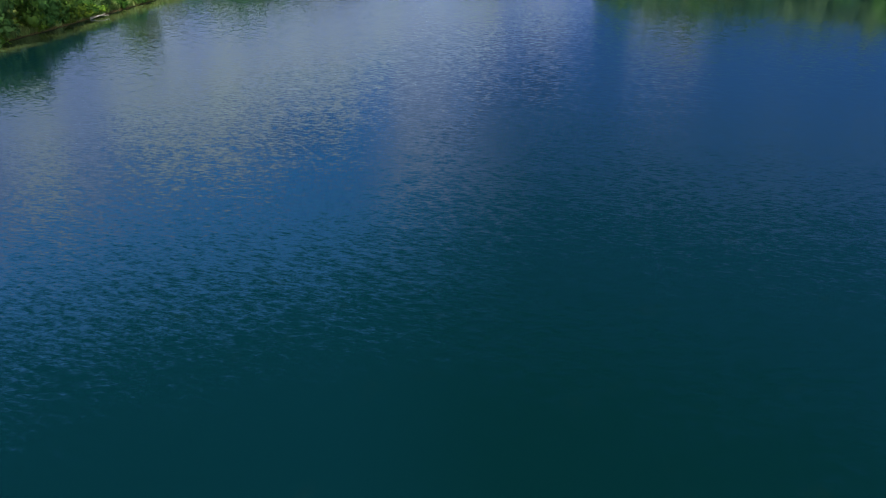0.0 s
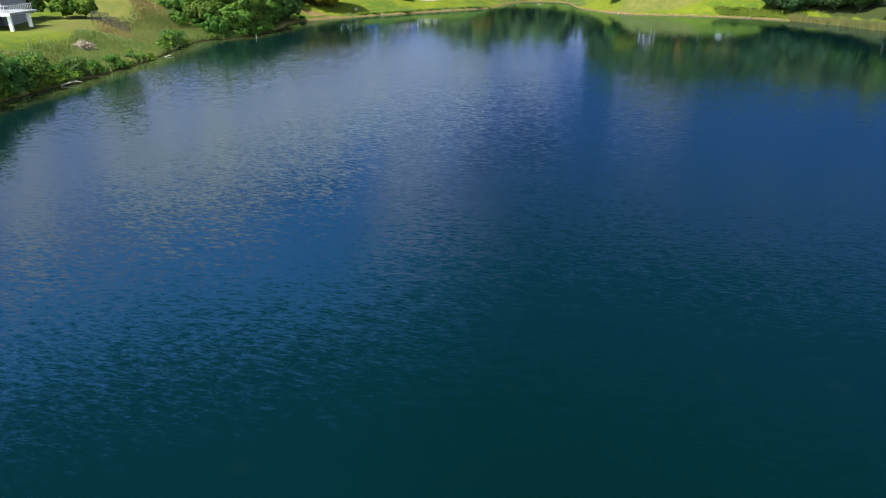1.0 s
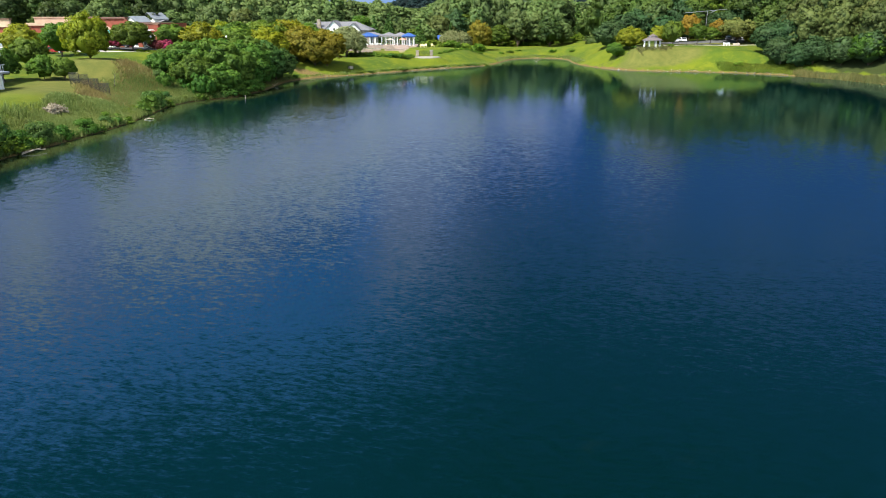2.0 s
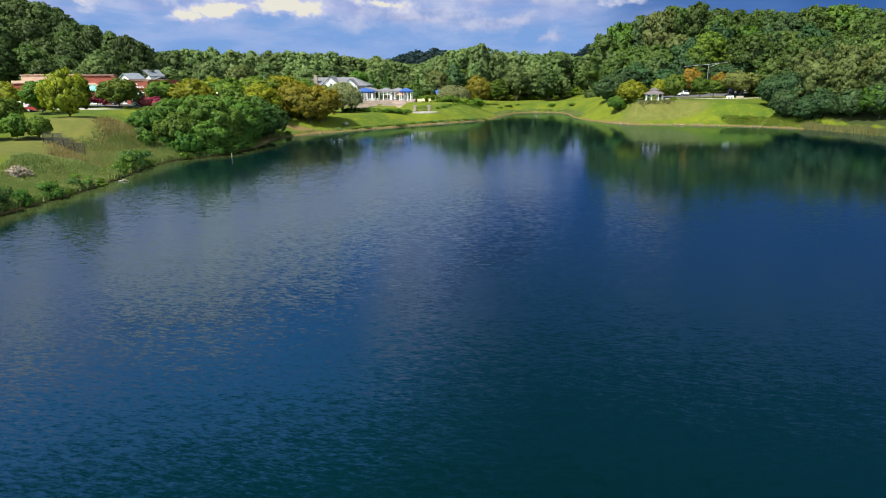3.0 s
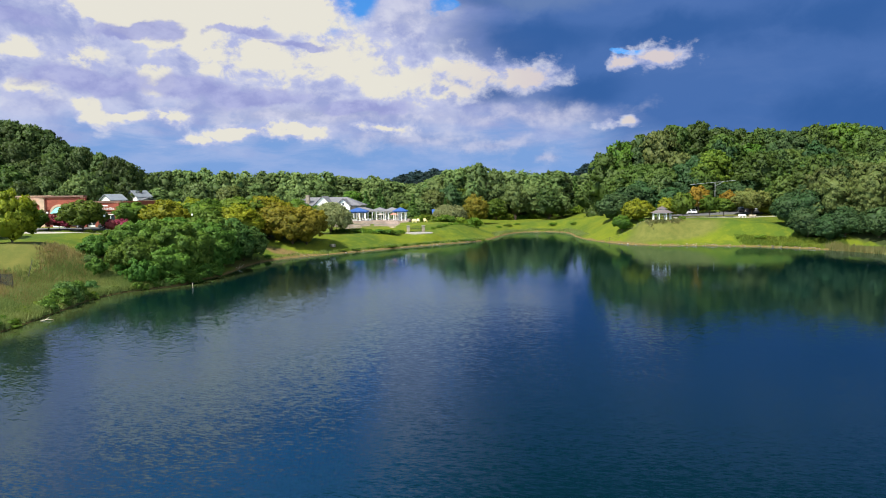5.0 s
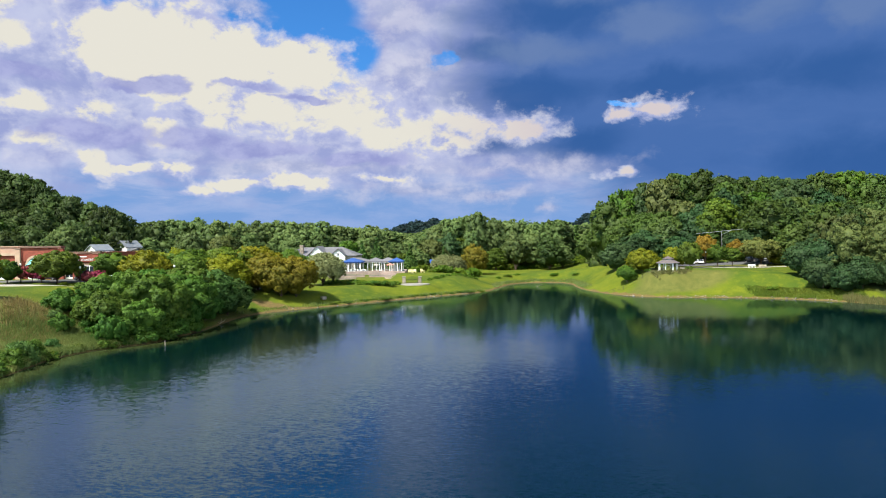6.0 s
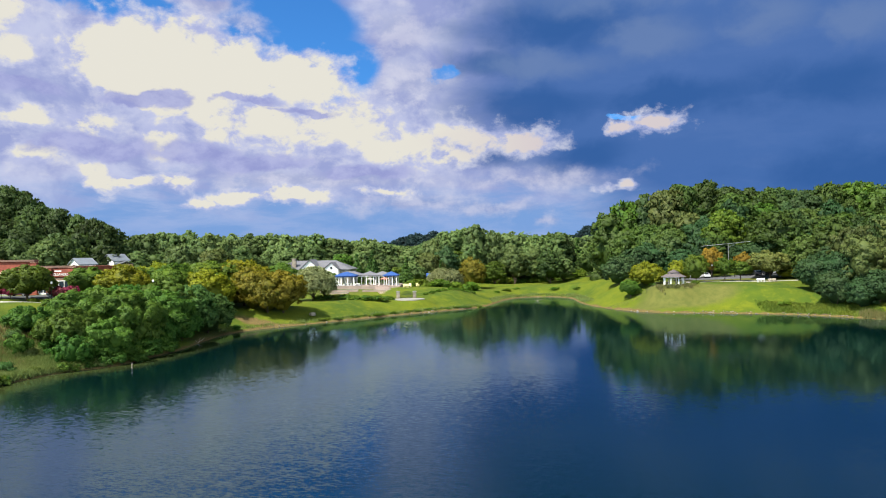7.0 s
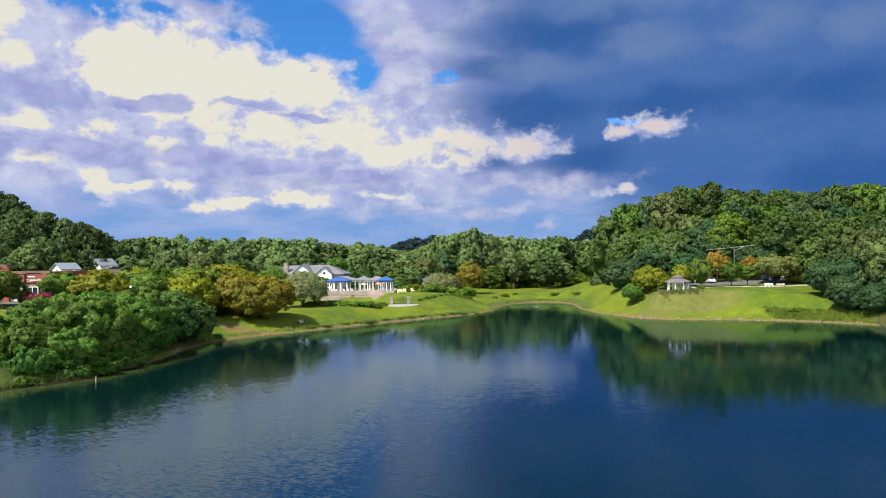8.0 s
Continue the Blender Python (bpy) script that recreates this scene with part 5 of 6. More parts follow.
def shops():
    g = thing("shop_building", -95.2, 166, 8.4, 0, "red brick shop row with tan parapets and arched entrance", "building")
    part("wall", boxed(-17, 18.2, 0, 20, -1.5, 6.0), BRICK, g)
    part("cornice", boxed(-17.2, -0.2, -0.35, 0.0, 5.5, 6.2), TAN, g)
    part("parapet", boxed(-16.5, -0.2, 3.0, 4.0, 6.0, 7.5), TAN, g)
    part("coping", boxed(-16.7, 0.0, 2.8, 4.2, 7.5, 7.7), TAN, g)
    part("tall_wall", boxed(0.0, 9.4, -0.25, 1.0, 4.2, 7.2), BRICK, g)
    part("cornice", boxed(-0.2, 9.6, -0.55, 1.2, 7.2, 7.6), BROWN, g)
    part("cornice", boxed(9.61, 18.5, -0.45, 0.3, 5.75, 6.2), BROWN, g)
    part("band", boxed(9.61, 18.2, -0.1, -0.001, 3.2, 3.45), TAN, g)
    for x, top in ((-0.9, 7.0), (9.0, 7.0), (12.2, 5.7), (17.0, 5.7)):
        part("pier", boxed(x, x + 1.1, -0.7, 0.0, -1.0, top), TAN if x < 0 else BRICK, g)
        part("pier_cap", boxed(x - 0.12, x + 1.22, -0.82, -0.001, top, top + 0.04), TAN, g)
    # arched entrance with a green half-round awning
    arch_ring = bmesh.new()
    for k in range(12):
        a, b = math.pi * k / 12, math.pi * (k + 1) / 12
        quad = [(3.6 + 2.3 * math.cos(a), -0.5, 3.2 + 2.3 * math.sin(a)), (3.6 + 2.3 * math.cos(b), -0.5, 3.2 + 2.3 * math.sin(b)), (3.6 + 1.8 * math.cos(b), -0.5, 3.2 + 1.8 * math.sin(b)), (3.6 + 1.8 * math.cos(a), -0.5, 3.2 + 1.8 * math.sin(a))]
        add_solid(arch_ring, quad, (0, 0.24, 0))
    part("arch", arch_ring, TAN, g)
    hood = bmesh.new()
    top = [(3.6 + 1.78 * math.cos(math.pi * k / 12), -0.3, 3.2 + 1.78 * math.sin(math.pi * k / 12)) for k in range(13)]
    for k in range(12):
        lip = [(p[0], -1.6, 3.0 + 0.25 * (p[2] - 3.2)) for p in (top[k], top[k + 1])]
        hood.faces.new([hood.verts.new(p) for p in (top[k], top[k + 1], lip[1], lip[0])])
    part("awning", hood, TEAL, g)
    storefront(g, 1.9, 5.3, -0.28, 0.0, 2.9)
    storefront(g, -8.2, -2.0, -0.02, 0.0, 3.0)
    storefront(g, -16.0, -9.2, -0.02, 0.0, 3.0)
    storefront(g, 13.4, 16.9, -0.02, 0.0, 2.9)
    storefront(g, 10.2, 12.1, -0.02, 0.0, 2.9)
    board = part("sign", boxed(13.4, 16.9, -0.36, -0.06, 3.8, 5.5, 0.02), BRICK, g, "red shop sign with white lettering")
    words = bpy.data.curves.new("sign_words", "FONT")
    words.body, words.size, words.extrude, words.align_x = "CLEANERS", 0.72, 0.02, "CENTER"
    letters = new("lettering", words)
    letters.data.materials.append(WHITE)
    letters.parent, letters.matrix_basis = board, pose(15.15, -0.39, 4.05, 90, 0, 0)
    part("sign_bar", boxed(13.8, 15.3, -0.38, -0.362, 4.9, 5.15), WHITE, board)
    part("roof_unit", boxed(-6.0, -3.8, 8, 10, 6.0, 7.0, 0.05), STEEL, g)
    return g


shops()


def gabled_shop(x, y, z, w, d, h, rise, turn, label):
    g = thing("shop_building", x, y, z, turn, label, "building", "pale-roofed shops")
    part("wall", gable_wall(-w, w, 0, d, -1, h, rise, "y"), WHITE, g)
    part("roof", gable_roof(-w, w, 0, d, h + 0.1, rise, 0.5, 0.25, "y"), PALEROOF, g)
    part("side_wing", boxed(w + 0.01, w + 3, 0.6, d, -1, h - 1.2), TAN, g)
    part("wing_roof", gable_roof(w + 0.02, w + 3, 0.6, d, h - 1.1, 0.9, 0.3, 0.2, "x"), SHINGLE, g)
    window(g, 0, -0.02, h - 1.2, 1.2, 1.2)
    for k in (-1, 1):
        window(g, k * w * 0.5, -0.02, 0.8, 1.6, 1.9)
    return g


gabled_shop(-112.5, 230, 8.6, 3.6, 5, 6.0, 2.0, -38, "white gabled shop with a pale metal roof")
gabled_shop(-126.5, 279, 9.0, 4.6, 6, 6.6, 2.7, -38, "white gabled shop with a pale metal roof")
far_shop = thing("shop_building", -124, 160, 8.4, 0, "red brick shop with a tan stone parapet", "building")
part("wall", boxed(-14, 11, 0, 18, -1.5, 5.2), BRICK, far_shop)
part("parapet", boxed(-14.2, 11.2, -0.3, 0.4, 5.2, 7.0), TAN, far_shop)
part("coping", boxed(-14.4, 11.4, -0.5, 0.6, 7.0, 7.3), BROWN, far_shop)
storefront(far_shop, -12, 9, -0.02, 0, 3.0)


# ---------------------------------------------------------------- lakeside house with a raised deck
def deck_house():
    g = thing("deck_house", -72.2, 80.5, 3.4, 6, "pale grey building with a railed deck on white posts", "house")
    part("wall", boxed(-16, -3, 7.0, 16, -2, 6.1), GREYWALL, g)
    part("parapet", boxed(-16.2, -2.8, 6.8, 16.2, 6.1, 6.5), LIGHTGREY, g)
    part("deck", boxed(-12, 2.6, -2.5, 6.99, 3.8, 4.1), STEEL, g)
    part("fascia", boxed(-12.1, 2.7, -2.62, -2.501, 3.65, 4.12), LIGHTGREY, g)
    for x, y in ((2.2, -1.9), (-0.6, -1.9), (-3.6, -1.9), (-9, -1.9), (2.2, 4.5)):
        part("leg", solid([(x - 0.32, y - 0.25, 3.79), (x + 0.18, y - 0.25, 3.79), (x + 0.38, y - 0.25, -1.2), (x - 0.02, y - 0.25, -1.2)], (0, 0.5, 0)), WHITE, g)
    part("back_wall", boxed(-12, -3.2, 5.0, 5.2, -1.5, 3.79), GREYWALL, g)
    for k in range(26):
        x = 2.5 - 0.55 * k
        part("baluster", rod((x, -2.4, 4.1), (x, -2.4, 5.15), 0.045 if k % 2 else 0.03, sides=5), LIGHTGREY, g)
    for k in range(14):
        y = -2.4 + 0.6 * k
        part("baluster", rod((2.5, y, 4.1), (2.5, y, 5.15), 0.03, sides=5), LIGHTGREY, g)
    part("handrail", add_box(boxed(-12, 2.56, -2.46, -2.34, 5.12, 5.22), 2.44, 2.56, -2.339, 6.0, 5.12, 5.22), LIGHTGREY, g)
    for k in range(4):
        window(g, -4.5 - 2.6 * k, 6.98, 4.4, 1.4, 1.2)
    return g


deck_house()


# ---------------------------------------------------------------- bank plants
def meadow(name, seed, count, x0, x1, y0, y1, keep, tall, material, label, blades=6, width=0.05, lean=0.35):
    """Tufts of grass or reeds: thin tapered blades that lean out of each tuft."""
    rng = np.random.default_rng(seed)
    x, y = rng.uniform(x0, x1, count * 3), rng.uniform(y0, y1, count * 3)
    good = keep(x, y, from_shore(x, y), rng.uniform(size=len(x)))
    x, y = x[good][:count], y[good][:count]
    z, n = land_height(x, y), len(x)
    patchy = 0.5 + 0.5 * np.sin(x * 0.55 + 1.3 * np.sin(y * 0.31)) * np.sin(y * 0.43 + x * 0.2)
    verts, tint = [], []
    for _ in range(blades):
        a, h = rng.uniform(0, 2 * np.pi, n), tall * (0.55 + 0.5 * patchy) * rng.uniform(0.6, 1.25, n)
        ox, oy = rng.normal(0, 0.18, n), rng.normal(0, 0.18, n)
        out = lean * h * rng.uniform(0.2, 1.0, n)
        w = width * rng.uniform(0.7, 1.5, n)
        bx, by = x + ox, y + oy
        left = np.stack([bx - w * np.sin(a), by + w * np.cos(a), z - 0.1], 1)
        right = np.stack([bx + w * np.sin(a), by - w * np.cos(a), z - 0.1], 1)
        mid = np.stack([bx + 0.35 * out * np.cos(a) + 0.8 * w * np.sin(a), by + 0.35 * out * np.sin(a) - 0.8 * w * np.cos(a), z + 0.6 * h], 1)
        tip = np.stack([bx + out * np.cos(a), by + out * np.sin(a), z + h], 1)
        verts.append(np.stack([left, 0.5 * (right + mid), tip], 1))
        tint.append(np.repeat(np.clip(0.2 + 0.6 * patchy + rng.normal(0, 0.15, n), 0, 1), 3))
    v = np.concatenate(verts).reshape(-1, 3)
    mesh = array_mesh(name, v, np.arange(len(v)).reshape(-1, 3), material, np.concatenate(tint))
    return tagged(linked(name, mesh), label, "grass", kind="stuff")


meadow("tall_grass", 1, 13000, -66, -46, 48, 132, lambda x, y, d, u: (d > 0.5) & (u > (np.maximum(d, 0) / (8 + 2.5 * np.sin(y * 0.2) + np.clip((y - 95) / 3, 0, 10))) ** 1.3) & ((y < 118) | (x < -50)), 0.95, BLADES, "tall uncut yellow-green meadow grass on the bank", 9, 0.045, 0.6)
meadow("bank_grass", 12, 15000, -64, -46, 30, 118, lambda x, y, d, u: (d > 0.2) & (d < 8.5 + 2 * np.sin(y * 0.25)) & (np.sin(x * 0.7 + y * 0.33) + 2.4 * u > 0.1), 0.85, BLADES, "dense soft green grass overhanging the lake bank", 7, 0.085, 0.75)
meadow("dry_grass", 9, 2200, -66, -48, 90, 126, lambda x, y, d, u: (d > 3) & (d < 16) & (np.sin(x * 0.5) + np.sin(y * 0.4 + x * 0.3) + 2 * u > 0.9), 1.05, BROWN_BLADES, "dry brown seed grass among the meadow", 7, 0.045, 0.55)
meadow("tall_grass", 2, 5200, -45, 22, 158, 222, lambda x, y, d, u: (d > 0.5) & (d < 2.4) & (np.sin(x * 0.8) + 2 * u > 0.35), 0.75, BLADES, "rough grass fringe along the lawn's edge", 6, 0.05)
meadow("tall_grass", 3, 2400, 78, 100, 168, 192, lambda x, y, d, u: (d > 0.8) & (d < 6) & (x > 80 + 3 * u), 0.7, GREEN_BLADES, "rough green grass below the shore trees", 8, 0.07, 0.8)
meadow("reed_bed", 4, 3200, 95, 114, 120, 170, lambda x, y, d, u: (d > -0.6) & (d < 2.6), 1.5, REEDS, "tan and green reeds at the water's edge", 6, 0.06, 0.18)
meadow("tall_grass", 5, 1800, 18, 50, 225, 275, lambda x, y, d, u: (d > 0.5) & (d < 3.5), 0.7, BLADES, "rough grass round the head of the lake", 6, 0.08)

meadow("ornamental_grass", 15, 260, 55, 74, 195, 203, lambda x, y, d, u: (np.hypot(x - 64.6, y - 200) > 3.4) & (np.hypot(x - 64.6, y - 198.6) < 4.9 + 0.8 * np.sin(2 * x)), 0.75, REEDS, "tan ornamental grass planted round the gazebo", 10, 0.06, 0.9)

r = random.Random(21)
for x, y, s, t, k in ((-55.2, 40, 3.6, 0.9, 0), (-55.8, 45.5, 3.9, 0.9, 1), (-54.2, 49.5, 3.0, 0.8, 0), (-53.6, 53.5, 2.4, 0.8, 1), (-55, 57, 2.2, 0.8, 0), (-53.2, 58.5, 1.7, 0.7, 1), (-52.6, 62.5, 1.8, 0.75, 0), (-51.7, 66.5, 1.2, 0.8, 1), (-53.5, 66, 1.3, 0.8, 0),
                      (-51.4, 71.5, 1.4, 0.7, 1), (-51.6, 78, 1.0, 0.7, 0), (-52.6, 96, 1.6, 0.8, 1), (-53.2, 99, 1.8, 0.85, 0), (-53.6, 102.3, 1.5, 0.9, 1), (-54.5, 108, 1.1, 0.8, 0), (-57, 36, 3.0, 0.9, 0), (-56.5, 30, 3.0, 0.9, 1), (-58.5, 116, 1.3, 0.8, 0), (-54, 117, 1.5, 0.8, 1), (-50.5, 118, 1.3, 0.8, 0), (-59, 25, 3.0, 0.9, 1)):
    shrub("bush", (bushes if k else dark_bushes)[r.randrange(2)], x, y, s * 1.15, r.uniform(0, 6.3), 1.0, t * 1.35, "leafy green bush on the lake bank", "bush", "bank bushes")
bank_line = ((22, -55.5), (38, -54.0), (48, -52.8), (58, -51.6), (70, -50.4), (80, -49.9), (92, -49.6), (104, -49.0), (112, -46.6), (116, -44.8))
placed = 0
while placed < 120:
    y = r.uniform(26, 117)
    x = float(np.interp(y, [q[0] for q in bank_line], [q[1] for q in bank_line])) - r.uniform(-4, 6)
    d = float(from_shore(x, y)[0])
    if 0.15 < d < 3.2:
        big = r.uniform(0.45, 1.0) * (1.5 if y < 62 else 1.0) * (1.2 if d < 1.2 else 0.9)
        shrub("weed_clump", weeds[r.randrange(4)], x, y, big, r.uniform(0, 6.3), 1.3, r.uniform(0.7, 1.3), "leafy weed clump overhanging the lake bank", "bush", "bank weeds")
        placed += 1
for x, y, s in ((-46.5, 118.8, 2.2), (-44.5, 122, 2.0), (-44, 126, 2.4), (-43.8, 130, 2.2), (-44.2, 134, 1.8), (-45.4, 139, 1.6), (-46.5, 146, 1.3), (-41, 162.3, 0.9), (-49, 117.5, 1.8), (-52, 116.5, 1.6)):
    shrub("bush", bushes[r.randrange(2)], x, y, s, r.uniform(0, 6.3), 1.15, 0.9, "green undergrowth hanging over the water", "bush", "bank bushes")
for x, y, s, w, t in ((1.5, 247, 2.9, 1.4, 0.9), (-4.5, 252, 3.2, 1.5, 0.9), (-8.5, 250, 2.2, 1.4, 0.8), (6, 254, 3.1, 1.3, 1.0), (11.5, 262, 3.0, 1.4, 0.95), (-1.0, 256, 2.4, 1.6, 0.9)):
    shrub("clipped_bush", hedges[r.randrange(2)], x, y, s, r.uniform(0, 6.3), w, t, "rounded clipped yellow-green bush on the lawn", "bush", "clipped bushes")
for k in range(16):
    x = -36 + 1.7 * k
    for row in range(2):
        shrub("hedge_bush", (hedges if (k + row) % 4 == 0 else weeds)[k % 2], x * 0.72 - 6.0 + 0.8 * row, 204.5 + 4.2 * row + 0.40 * max(0, x * 0.72 + 14), 1.15 + 0.45 * r.random(), r.uniform(0, 6.3), 1.35, 0.8, "low green shrub below the terrace wall", "bush", "terrace shrubs")
for k in range(9):
    x = -1.5 + 1.9 * k - 1
    shrub("hedge_bush", hedges[k % 2], x, 222.5 + 2.4 * k, 0.8, r.uniform(0, 6.3), 1.3, 0.9, "low green shrub beside the overlook", "bush", "terrace shrubs")
for k in range(7):
    shrub("hedge_bush", hedges[k % 2], -76 + 1.9 * k, 149.2 + 0.3 * (k % 2), 0.9, r.uniform(0, 6.3), 1.4, 0.8, "yellow-green shrub in the bed before the shops", "bush", "shop planting")
for x, y, s in ((86, 184, 1.2), (78.5, 192, 0.0), (56.5, 205, 1.2), (60.2, 204.5, 0.9), (71, 201.5, 1.0), (68.5, 200.8, 0.8)):
    if s:
        shrub("bush", hedges[r.randrange(2)], x, y, s, r.uniform(0, 6.3), 1.3, 0.9, "olive shrub on the grassy slope", "bush", "slope shrubs")
for k in range(64):
    x = r.uniform(-30, 15)
    y0 = float(np.interp(x, (-38.5, -32.5, -24.5, -14.5, -7.8, 3, 14.3), (165, 171.5, 179.5, 190, 197, 207, 217)))
    shrub("weed_clump", weeds[k % 4], x, y0 + r.uniform(0.9, 2.6), r.uniform(0.3, 0.75), r.uniform(0, 6.3), 1.5, 0.8, "low weedy clump along the shoreline", "bush", "shoreline weeds")
for x, y, s in ((26, 268, 1.2), (30, 272, 1.0), (44, 268, 1.3), (51, 262, 1.0), (22, 262, 0.9)):
    shrub("bush", hedges[r.randrange(2)], x, y, s, r.uniform(0, 6.3), 1.5, 0.7, "green shrub at the head of the lake", "bush", "shoreline shrubs")
for k in range(34):
    x, y = r.uniform(20, 100), 0
    y = (318 + r.uniform(0, 10)) if x < 66 else 234 + r.uniform(-3, 4)
    shrub("bush", hedges[k % 2], x, y, r.uniform(1.8, 3.2), r.uniform(0, 6.3), 1.2, 0.9, "dark understorey shrub at the foot of the woods", "bush", "understorey")


shrub("dry_brush", shrub_model(161, DRYBRUSH, 10, 60, 0.16, 1.0, 1.0, 0.4, 3), -57.2, 75.0, 1.7, 0.5, 1.1, 0.8, "bleached dry brush on the mown slope", "bush")


# ---------------------------------------------------------------- stones and driftwood
def stone_model(seed):
    rng = np.random.default_rng(seed)
    v = ICO_V * (1 + 0.22 * rng.normal(size=(len(ICO_V), 1))) * (1.0, 0.8, 0.6)
    return array_mesh("stone", v, ICO_F, STONE)


stones = [stone_model(200 + k) for k in range(5)]


def stone(x, y, s, label, group="shore stones", up=0.0):
    ob = tagged(new("stone", stones[r.randrange(5)]), label, "stone", group)
    ob.matrix_basis = Matrix.LocRotScale((x, y, ground_at(x, y) + 0.2 * s + up), Euler((0, 0, r.uniform(0, 6.3))), (s, s, s))


for k in range(90):
    f = r.random()
    x = 50 + 45 * f
    y = float(np.interp(x, (50, 57, 71, 83, 92, 96), (198.5, 189, 185.5, 180.5, 172.5, 166))) + r.uniform(-0.1, 0.9)
    stone(x, y, r.uniform(0.10, 0.28), "weathered pale stone on the muddy shore")
for k in range(46):
    x = r.uniform(-36, 14)
    y = float(np.interp(x, (-38.5, -32.5, -24.5, -14.5, -7.8, 3, 14.3), (165, 171.5, 179.5, 190, 197, 207, 217))) + r.uniform(0.0, 0.8)
    stone(x, y, r.uniform(0.1, 0.3), "weathered pale stone on the muddy shore")
stone(-29, 182.5, 1.05, "large grey boulder at the lawn's edge", "boulders", 0.2)


def driftwood(x, y, z, lines, label, thick=0.09):
    verts, faces, base = [], [], 0
    for line in lines:
        v, f = tube(line, np.linspace(thick, thick * 0.35, len(line)), 6)
        verts.append(v)
        faces.append(f + base)
        base += len(v)
    ob = tagged(new("driftwood", array_mesh("driftwood", np.concatenate(verts), np.concatenate(faces), PALEBARK)), label, "dead branch", "driftwood")
    ob.location = (x, y, z)
    return ob


driftwood(-52.0, 57.5, 0.1, [[(0, 0, 0), (0.9, 0.8, 0.25), (1.9, 1.9, 0.15)], [(0.4, -0.6, 0), (1.0, 0.5, 0.2), (1.5, 1.6, 0.35)]], "bleached fallen branch at the water's edge")
driftwood(-49.6, 86.5, 0.05, [[(0, 0, 0), (0.8, 0.3, 0.12), (1.5, 0.2, 0.05)], [(0.3, 0.2, 0), (0.7, 0.7, 0.3)]], "bleached fallen branch at the water's edge", 0.06)
driftwood(-42.4, 143.5, 0.0, [[(0, 0, -0.2), (0.3, 0.2, 0.6), (0.45, 0.2, 1.2)], [(0.15, 0, 0.2), (0.8, 0.3, 0.6), (1.3, 0.2, 1.1)], [(0.1, 0, 0.1), (-0.5, 0.1, 0.5)]], "bare pale branch standing out of the water", 0.05)
driftwood(33.5, 240, 0.0, [[(0, 0, -0.2), (0.4, 0.2, 0.9), (0.3, 0.2, 2.0)], [(0, 0, 0), (1.2, 0.2, 0.6), (2.2, 0.1, 0.5)], [(0, 0, 0), (-0.9, 0.1, 0.7)]], "dead branch rising from the lake", 0.045)
stake = thing("mooring_stake", -41.5, 115.6, 0, 3, "pale wooden stake standing in the shallow water", "stake")
part("post", rod((0, 0, -1), (0.03, 0, 0.75), 0.06, 0.055), PALEBARK, stake)
part("cap", rod((0.03, 0, 0.75), (0.03, 0, 0.82), 0.07, 0.04), PALEBARK, stake)

# ---------------------------------------------------------------- fences, lamps, paths
mesh_fence = thing("mesh_fence", 0, 0, 0, 0, "black wire mesh fence stepping down the grass slope", "fence")
spots = [(-66.6, 98.0), (-64.8, 97.7), (-63.0, 97.3), (-61.2, 97.0), (-59.4, 96.8)]
for (ax, ay), (bx, by) in zip(spots, spots[1:]):
    z = max(ground_at(ax, ay), ground_at(bx, by))
    part("post", rod((ax, ay, ground_at(ax, ay) - 0.3), (ax, ay, z + 1.95), 0.05, sides=6), BLACK, mesh_fence)
    net = bmesh.new()
    for k in range(18):
        f = k / 17
        add_rod(net, (ax + (bx - ax) * f, ay + (by - ay) * f, z - 0.1 - 0.4 * f), (ax + (bx - ax) * f, ay + (by - ay) * f, z + 1.9), 0.02, sides=4)
    for k in range(12):
        add_rod(net, (ax, ay, z + 0.05 + 0.165 * k), (bx, by, z + 0.05 + 0.165 * k), 0.02, sides=4)
    part("mesh_panel", net, BLACK, mesh_fence)
part("post", rod((*spots[-1], ground_at(*spots[-1]) - 0.3), (*spots[-1], ground_at(*spots[-1]) + 1.9), 0.05, sides=6), BLACK, mesh_fence)
for x, y in ((-62.2, 104.5),):
    lean = thing("fence_post", x, y, ground_at(x, y), 0, "dark leaning metal post in the tall grass", "post", "leaning posts")
    part("post", rod((0, 0, -0.3), (-0.9, 3.0, 2.6), 0.05, sides=6), BLACK, lean)

rail_fence = thing("rail_fence", 0, 0, 0, 0, "thin dark fence crossing the lawn slope", "fence")
line = [(47.5 + 2.6 * k, 203.5 - 0.55 * k + 0.035 * k * k) for k in range(14)]
for k, (x, y) in enumerate(line):
    part("post", rod((x, y, ground_at(x, y) - 0.2), (x, y, ground_at(x, y) + 1.0), 0.04, sides=5), BLACK, rail_fence)
    if k:
        px, py = line[k - 1]
        both = bmesh.new()
        for h in (0.45, 0.95):
            add_rod(both, (px, py, ground_at(px, py) + h), (x, y, ground_at(x, y) + h), 0.022, sides=4)
        part("rail", both, BLACK, rail_fence)


